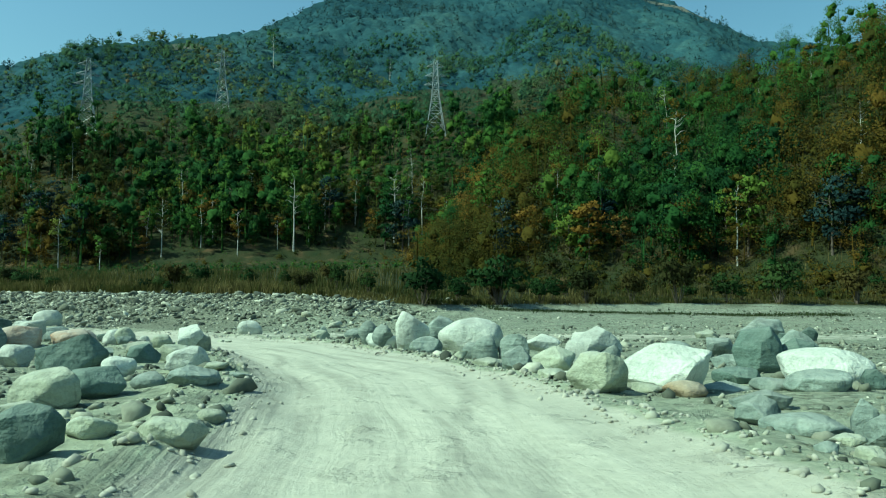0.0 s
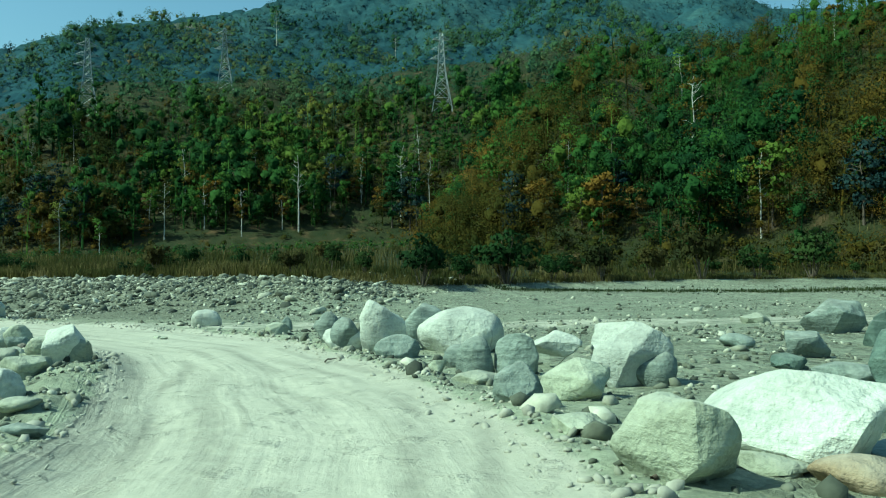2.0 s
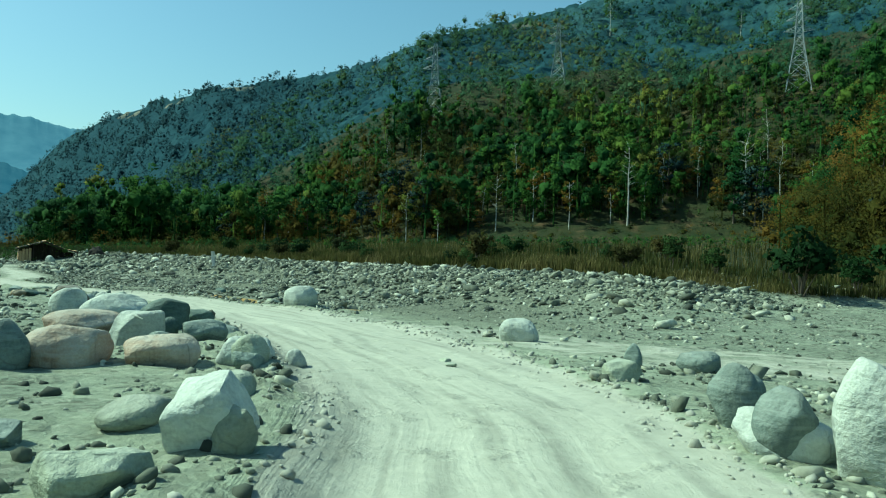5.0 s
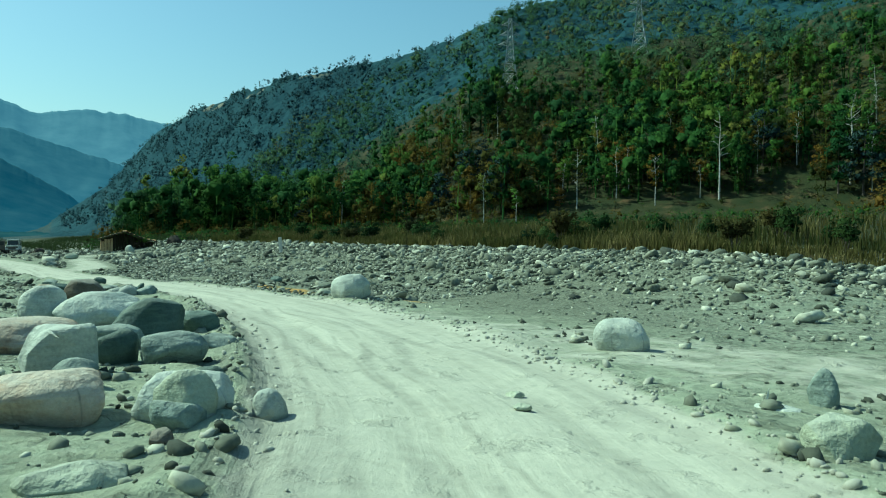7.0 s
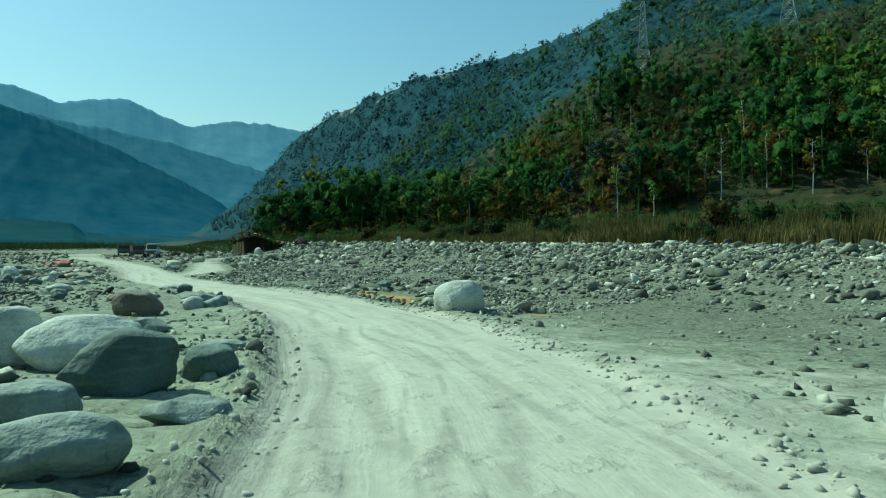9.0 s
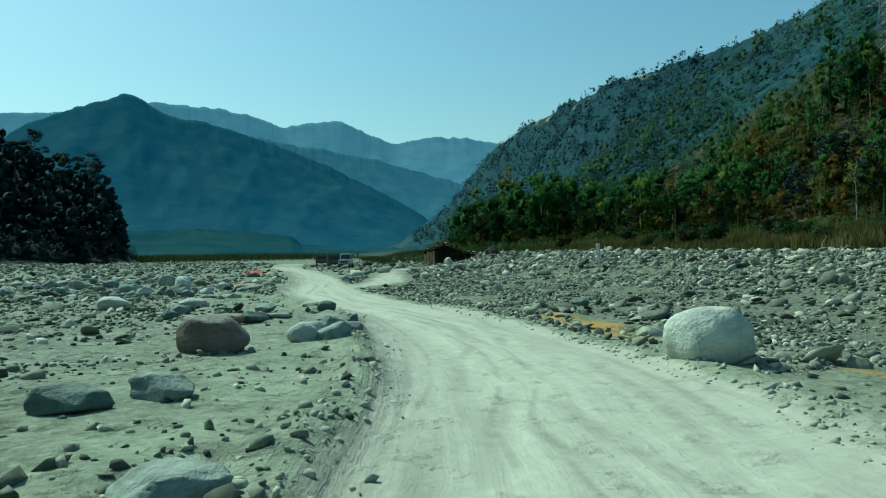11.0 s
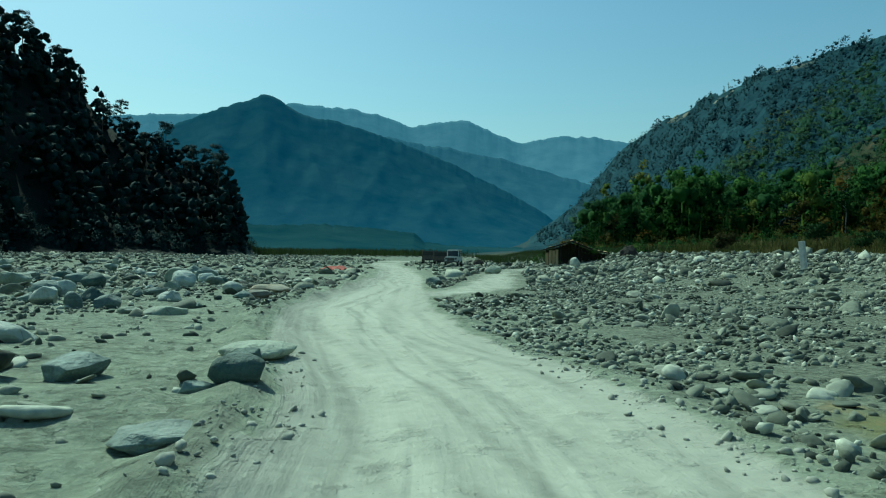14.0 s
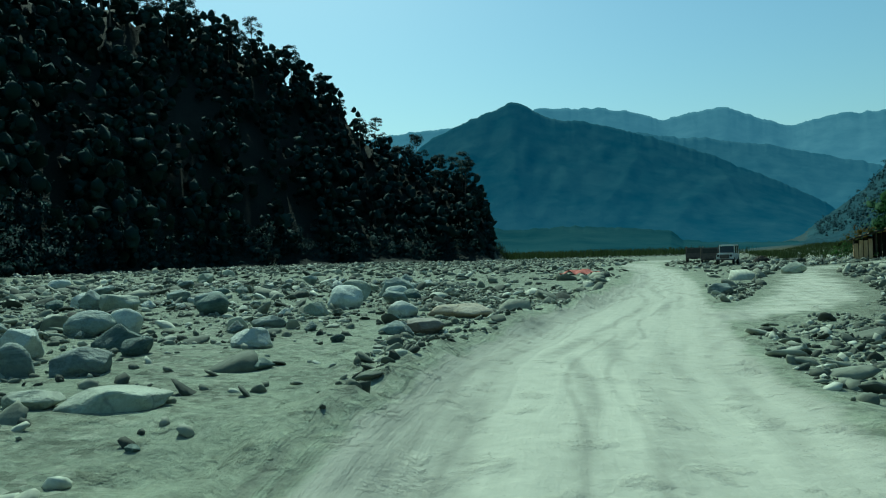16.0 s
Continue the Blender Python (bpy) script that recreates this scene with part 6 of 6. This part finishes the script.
def grasses():
    rng = np.random.default_rng(61)
    x = rng.uniform(-100, 55, 5200)
    y = bank_top(x) + 0.3 + 22 * rng.beta(0.8, 2.0, len(x))
    clump = 0.55 + 0.5 * np.clip(value_noise(x, y, 5, 71) + 0.4 * value_noise(x, y, 1.8, 72), -0.7, 1)
    tufts("dry_grass", 62, x, y, 1.15 * clump * (1 - 0.4 * smooth(-14, -4, x)), 0.22, 9, STRAW, "tall dry straw-coloured grass on the bank's top")
    x = rng.uniform(-140, 70, 3500)
    y = bank_top(x) + 8 + 90 * rng.beta(0.9, 1.8, len(x))
    tufts("dry_grass", 63, x, y, rng.uniform(0.7, 1.5, len(x)), 0.5, 7, STRAW, "dry grass covering the terrace below the woods")
    x = rng.uniform(-260, -112, 3500)
    y = bank_top(x) - 22 + rng.uniform(0, 40, len(x))
    ok = np.hypot(x + 110, y - 83) > 9
    tufts("green_grass", 64, x[ok], y[ok], rng.uniform(0.5, 1.1, ok.sum()), 0.9, 6, TURF, "low dull green grass beyond the hut")
    x, y = rng.uniform(3, 34, 700), 57 + rng.normal(0, 0.5, 700)
    tufts("green_grass", 65, x, y + 0.08 * x, rng.uniform(0.08, 0.22, 700), 0.2, 6, TURF, "short green grass strip on the gravel flat")
    x, y = rng.uniform(-420, -255, 2500), rng.uniform(62, 140, 2500)
    tufts("green_grass", 66, x, y, rng.uniform(1.5, 3.0, len(x)), 1.2, 6, TURF, "green scrub far down the river bank")


grasses()


# ---- power pylons ----
STEEL = plain_material("galvanised_steel", (0.26, 0.29, 0.30), (0.40, 0.43, 0.43), 4, 0.55, 0.3)


def pylon(x, y, tall, turn):
    root = new("power_pylon")
    base, waist, top, hip = tall * 0.125, tall * 0.045, tall * 0.02, tall * 0.55
    levels = [0, 0.18, 0.34, 0.46, 0.55, 0.64, 0.73, 0.82, 0.91, 1.0]

    def half(k):
        return base + (waist - base) * k / 0.55 if k < 0.55 else waist + (top - waist) * (k - 0.55) / 0.45

    corners = ((1, 1), (-1, 1), (-1, -1), (1, -1))
    for cx, cy in corners:
        bm = bmesh.new()
        for a, b in zip(levels[:-1], levels[1:]):
            rod(bm, (cx * half(a), cy * half(a), a * tall), (cx * half(b), cy * half(b), b * tall), 0.16, n=4)
        part("leg", bm, STEEL, root)
    for i in range(4):
        (ax, ay), (bx, by) = corners[i], corners[(i + 1) % 4]
        bm = bmesh.new()
        for a, b in zip(levels[:-1], levels[1:]):
            p, q = half(a), half(b)
            rod(bm, (ax * p, ay * p, a * tall), (bx * q, by * q, b * tall), 0.085, n=4)
            rod(bm, (bx * p, by * p, a * tall), (ax * q, ay * q, b * tall), 0.085, n=4)
            rod(bm, (ax * q, ay * q, b * tall), (bx * q, by * q, b * tall), 0.085, n=4)
        part("bracing", bm, STEEL, root)
    for k, reach in ((0.68, 0.15), (0.80, 0.13), (0.92, 0.11)):
        for s in (-1, 1):
            bm = bmesh.new()
            w = half(k)
            tip = (s * tall * reach, 0, k * tall)
            for sy in (-1, 1):
                rod(bm, (s * w, sy * w, k * tall), tip, 0.085, n=4)
                rod(bm, (s * w, sy * w, (k + 0.045) * tall), tip, 0.08, n=4)
            part("crossarm", bm, STEEL, root)
    root.matrix_world = pose(x, y, floor_at(x, y) - 0.3, 0, 0, turn)
    tagged(root, "grey steel lattice power pylon on the hillside", "pylon", "power pylons")


pylon(-141, 278, 33, 30)
pylon(-108, 342, 31, 20)
pylon(-3.6, 293, 33, 5)


# ---- the hut, the vehicles and small things ----
PLANK = plain_material("weathered_planks", (0.10, 0.08, 0.055), (0.24, 0.19, 0.13), 5, 0.85, stretch=(1, 1, 0.2))
PALE_PLANK = plain_material("pale_new_planks", (0.38, 0.25, 0.12), (0.62, 0.45, 0.25), 5, 0.8, stretch=(1, 1, 0.2))
DARK_WOOD = plain_material("dark_planks", (0.02, 0.017, 0.014), (0.06, 0.05, 0.04), 5, 0.9, stretch=(1, 1, 0.2))
THATCH = plain_material("old_thatch", (0.02, 0.017, 0.015), (0.07, 0.06, 0.05), 9, 0.95, stretch=(0.4, 3, 1), bump=0.6)
WHITE_PAINT = plain_material("dusty_white_paint", (0.55, 0.56, 0.55), (0.72, 0.72, 0.70), 3, 0.45, bump=0.02)
DARK_PAINT = plain_material("dark_weathered_paint", (0.05, 0.05, 0.055), (0.13, 0.11, 0.09), 4, 0.6, bump=0.05)
RUBBER = plain_material("tyre_rubber", (0.02, 0.02, 0.02), (0.05, 0.05, 0.048), 6, 0.85)
GLASS = plain_material("dark_window_glass", (0.02, 0.025, 0.03), (0.03, 0.04, 0.045), 2, 0.08, bump=0.0)
CONCRETE = plain_material("whitewashed_concrete", (0.50, 0.49, 0.45), (0.70, 0.69, 0.65), 6, 0.85)
RED_CLOTH = plain_material("faded_red_cloth", (0.38, 0.09, 0.07), (0.55, 0.18, 0.14), 3, 0.9)


def hut(x, y, turn):
    root = new("hut")
    rng = random.Random(5)
    eave = {-4.1: 2.0, 0.4: 3.3, 4.0: 1.95, 6.0: 1.6}

    def roof_height(px):
        return float(np.interp(px, list(eave), list(eave.values())))

    for px in (-3.6, -1.4, 1.4, 3.6, 5.8):
        for py in (-2.0, 2.0):
            bm = bmesh.new()
            rod(bm, (px, py, -0.4), (px + rng.uniform(-.05, .05), py, roof_height(px)), 0.09, 0.075, 7)
            part("post", bm, DARK_WOOD, root)
    for k in range(8):
        bm = bmesh.new()
        box(bm, -3.72, -1.75 + 0.5 * k, 0.9, 0.04, 0.40 + rng.uniform(-.05, .05), 2.0 + rng.uniform(-.15, .1), 0.008)
        part("board", bm, PALE_PLANK if k % 3 else PLANK, root)
    for k in range(15):
        px = -3.45 + 0.5 * k
        if k > 3:
            continue
        bm = bmesh.new()
        tall = roof_height(px) - 0.25 + rng.uniform(-.2, .05)
        box(bm, px, -2.1, tall / 2 - 0.1, 0.42, 0.04, tall, 0.008)
        part("board", bm, PALE_PLANK, root)
    for k in range(18):
        px = -3.45 + 0.52 * k
        bm = bmesh.new()
        box(bm, px, 2.1, roof_height(px) / 2 - 0.1, 0.5, 0.04, roof_height(px) - 0.1, 0.008)
        part("board", bm, DARK_WOOD, root)
    xs = list(eave)
    for name, a, b in (("roof_slope", xs[0], xs[1]), ("roof_slope", xs[1], xs[2]), ("lean_to_roof", xs[2], xs[3])):
        bm = bmesh.new()
        long = math.hypot(b - a, eave[b] - eave[a])
        tip = math.degrees(math.atan2(eave[a] - eave[b], b - a))
        box(bm, (a + b) / 2, -0.1, (eave[a] + eave[b]) / 2 + 0.08, long + 0.12, 5.4, 0.14, 0.03, pose(0, 0, 0, 0, tip, 0))
        part(name, bm, THATCH, root, "dark weathered thatch")
    for k in range(12):
        bm = bmesh.new()
        px = -3.9 + k * 0.85
        rod(bm, (px + rng.uniform(-.2, .2), -2.95, roof_height(px) + 0.2), (px + rng.uniform(-.3, .3), 2.6, roof_height(px) + 0.22), 0.075, 0.06, 6)
        part("roof_pole", bm, PALE_PLANK, root)
    root.matrix_world = pose(x, y, floor_at(x, y), 0, 0, turn) @ Matrix.Diagonal((0.84, 0.84, 0.9, 1))
    tagged(root, "low open-fronted wooden hut with a dark thatched roof", "hut")


hut(-108.2, 84.6, 60)


def wheel(root, x, y, r):
    tyre_bm = bmesh.new()
    turn = Matrix.Translation((x, y, r)) @ pose(0, 0, 0, 90, 0, 0)
    bmesh.ops.create_cone(tyre_bm, cap_ends=True, segments=18, radius1=r, radius2=r, depth=0.22, matrix=turn)
    bmesh.ops.bevel(tyre_bm, geom=[e for e in tyre_bm.edges if e.calc_face_angle(0) > 1], offset=0.04, segments=2, affect="EDGES")
    w = part("wheel", tyre_bm, RUBBER, root)
    bm = bmesh.new()
    bmesh.ops.create_cone(bm, cap_ends=True, segments=14, radius1=r * 0.55, radius2=r * 0.5, depth=0.25, matrix=turn)
    part("rim", bm, STEEL, w)


def jeep(x, y, turn):
    root = new("jeep")
    bm = bmesh.new()
    box(bm, 0, 0, 0.78, 3.9, 1.6, 0.62, 0.08)
    part("body", bm, WHITE_PAINT, root)
    bm = bmesh.new()
    box(bm, 1.45, 0, 1.10, 1.1, 1.45, 0.16, 0.06)
    part("bonnet", bm, WHITE_PAINT, root)
    bm = bmesh.new()
    box(bm, -0.65, 0, 1.95, 2.5, 1.5, 0.12, 0.05)
    part("roof", bm, WHITE_PAINT, root)
    for px in (0.5, -0.6, -1.8):
        for py in (-0.7, 0.7):
            bm = bmesh.new()
            box(bm, px, py, 1.5, 0.09, 0.07, 0.86, 0.01)
            part("pillar", bm, WHITE_PAINT, root)
    bm = bmesh.new()
    box(bm, 0.56, 0, 1.48, 0.03, 1.3, 0.7, turn=pose(0, 0, 0, 0, -8, 0))
    part("windscreen", bm, GLASS, root)
    for py in (-0.7, 0.7):
        for px, ln in ((-0.05, 0.98), (-1.2, 1.1)):
            bm = bmesh.new()
            box(bm, px, py, 1.5, ln, 0.03, 0.68)
            part("side_window", bm, GLASS, root)
    bm = bmesh.new()
    box(bm, 2.0, 0, 0.82, 0.05, 0.9, 0.36, 0.01)
    part("grille", bm, DARK_PAINT, root)
    bm = bmesh.new()
    box(bm, 2.05, 0, 0.52, 0.12, 1.6, 0.14, 0.03)
    part("bumper", bm, DARK_PAINT, root)
    for py in (-0.6, 0.6):
        bm = bmesh.new()
        bmesh.ops.create_cone(bm, cap_ends=True, segments=14, radius1=0.12, radius2=0.11, depth=0.06, matrix=Matrix.Translation((1.98, py, 0.9)) @ pose(0, 0, 0, 0, 90, 0))
        part("headlight", bm, GLASS, root)
    for px in (1.3, -1.25):
        for py in (-0.74, 0.74):
            wheel(root, px, py, 0.36)
    root.matrix_world = pose(x, y, floor_at(x, y) - 0.02, 0, 0, turn)
    tagged(root, "dusty white hard-top jeep parked on the river bed", "jeep")


def truck(x, y, turn):
    root = new("truck")
    for name, dims, mat in (("cab", (2.0, 0, 1.15, 1.5, 1.8, 1.3), DARK_PAINT), ("load_bed", (-0.8, 0, 0.85, 3.6, 1.9, 0.25), DARK_PAINT), ("chassis", (0.3, 0, 0.55, 5.2, 0.9, 0.2), RUBBER)):
        bm = bmesh.new()
        box(bm, *dims, 0.06)
        part(name, bm, mat, root)
    for py in (-0.95, 0.95):
        bm = bmesh.new()
        box(bm, -0.8, py, 1.3, 3.6, 0.06, 0.7, 0.01)
        part("side_board", bm, PLANK, root)
    for px in (-2.5, -0.8, 0.9):
        for py in (-0.95, 0.95):
            bm = bmesh.new()
            box(bm, px, py * 1.02, 1.4, 0.09, 0.07, 1.2, 0.01)
            part("stake", bm, PLANK, root)
    bm = bmesh.new()
    box(bm, 2.76, 0, 1.45, 0.03, 1.5, 0.5)
    part("windscreen", bm, GLASS, root)
    for px in (2.0, -1.6):
        for py in (-0.85, 0.85):
            wheel(root, px, py, 0.42)
    root.matrix_world = pose(x, y, floor_at(x, y) - 0.02, 0, 0, turn)
    tagged(root, "dark weathered flatbed truck parked behind the jeep", "truck")


jeep(-108.0, 68.0, -32)
truck(-114.2, 68.6, -21)
truck(-123.6, 70.4, -22)


def marker_post(x, y, tall):
    bm = bmesh.new()
    box(bm, 0, 0, tall / 2 - 0.1, 0.28, 0.24, tall + 0.2, 0.03, pose(0, 0, 0, 3, -4, 12))
    ob = bm_object("marker_post", bm, CONCRETE)
    ob.matrix_world = pose(x, y, floor_at(x, y))
    tagged(ob, "whitewashed concrete marker post standing on the bank", "post", "marker posts")


marker_post(-54.2, 66.3, 1.5)


def red_cloth(x, y):
    bm = bmesh.new()
    bmesh.ops.create_grid(bm, x_segments=16, y_segments=10, size=1.0)
    for v in bm.verts:
        v.co = Vector((v.co.x * 1.4, v.co.y * 0.8, 0.32 + 0.22 * noise.noise(v.co * 2.1) - 0.25 * v.co.length_squared * 0.5))
    bmesh.ops.solidify(bm, geom=bm.faces[:], thickness=0.02)
    ob = bm_object("red_cloth", bm, RED_CLOTH)
    ob.matrix_world = pose(x, y, floor_at(x, y) + 0.05, 0, 0, 30)
    tagged(ob, "crumpled faded red cloth lying on the stones", "cloth")


red_cloth(-87.0, 48.6)


def brush_heap(x, y, wide, tall, seed):
    rng = random.Random(seed)
    root = new("brush_heap")
    bm = bmesh.new()
    bmesh.ops.create_icosphere(bm, subdivisions=3, radius=1.0)
    for v in bm.verts:
        v.co = Vector((v.co.x * wide, v.co.y * wide * 0.7, v.co.z * tall)) * (1 + 0.2 * noise.noise(v.co * 2.3 + Vector((seed, 0, 0))))
    part("mound", bm, THATCH, root)
    for k in range(14):
        bm = bmesh.new()
        a, b = rng.uniform(0, 6.28), rng.uniform(0, 6.28)
        rod(bm, (math.cos(a) * wide, math.sin(a) * wide * 0.7, tall * 0.2), (math.cos(b) * wide * 0.5, math.sin(b) * wide * 0.4, tall * 1.05), 0.035, 0.015, 5)
        part("stick", bm, PLANK, root)
    root.matrix_world = pose(x, y, floor_at(x, y), 0, 0, rng.uniform(0, 90))
    tagged(root, "heap of brown brushwood and straw near the hut", "brush heap")


boulder(-99.5, 80.2, 1.2, 1.1, 1.1, 10, "r", "w")
brush_heap(-100.5, 88.5, 1.2, 1.3, 8)
brush_heap(-106.3, 70.6, 0.9, 0.8, 12)


def stick(x, y, long, turn, seed):
    rng = random.Random(seed)
    pts = [(long * (k / 5 - 0.5), rng.uniform(-0.04, 0.04), 0.02 + rng.uniform(0, 0.03)) for k in range(6)]
    v, f = branch_tube(pts, [0.018, 0.017, 0.015, 0.013, 0.01, 0.005], 6)
    ob = new("driftwood_stick", mesh_of("driftwood_stick", v, f, [BARK_DARK], True))
    ob.matrix_world = pose(x, y, floor_at(x, y) + 0.005, 0, 0, turn)
    tagged(ob, "thin dark driftwood stick lying on the sand", "stick", "driftwood sticks")


for k, (px, py, ln, tn) in enumerate(((2.2, 9.9, 0.6, 25), (-1.6, 18.0, 0.5, 70), (-13.0, 20.0, 0.7, -30), (0.1, 16.8, 0.6, -50))):
    stick(px, py, ln, tn, 90 + k)
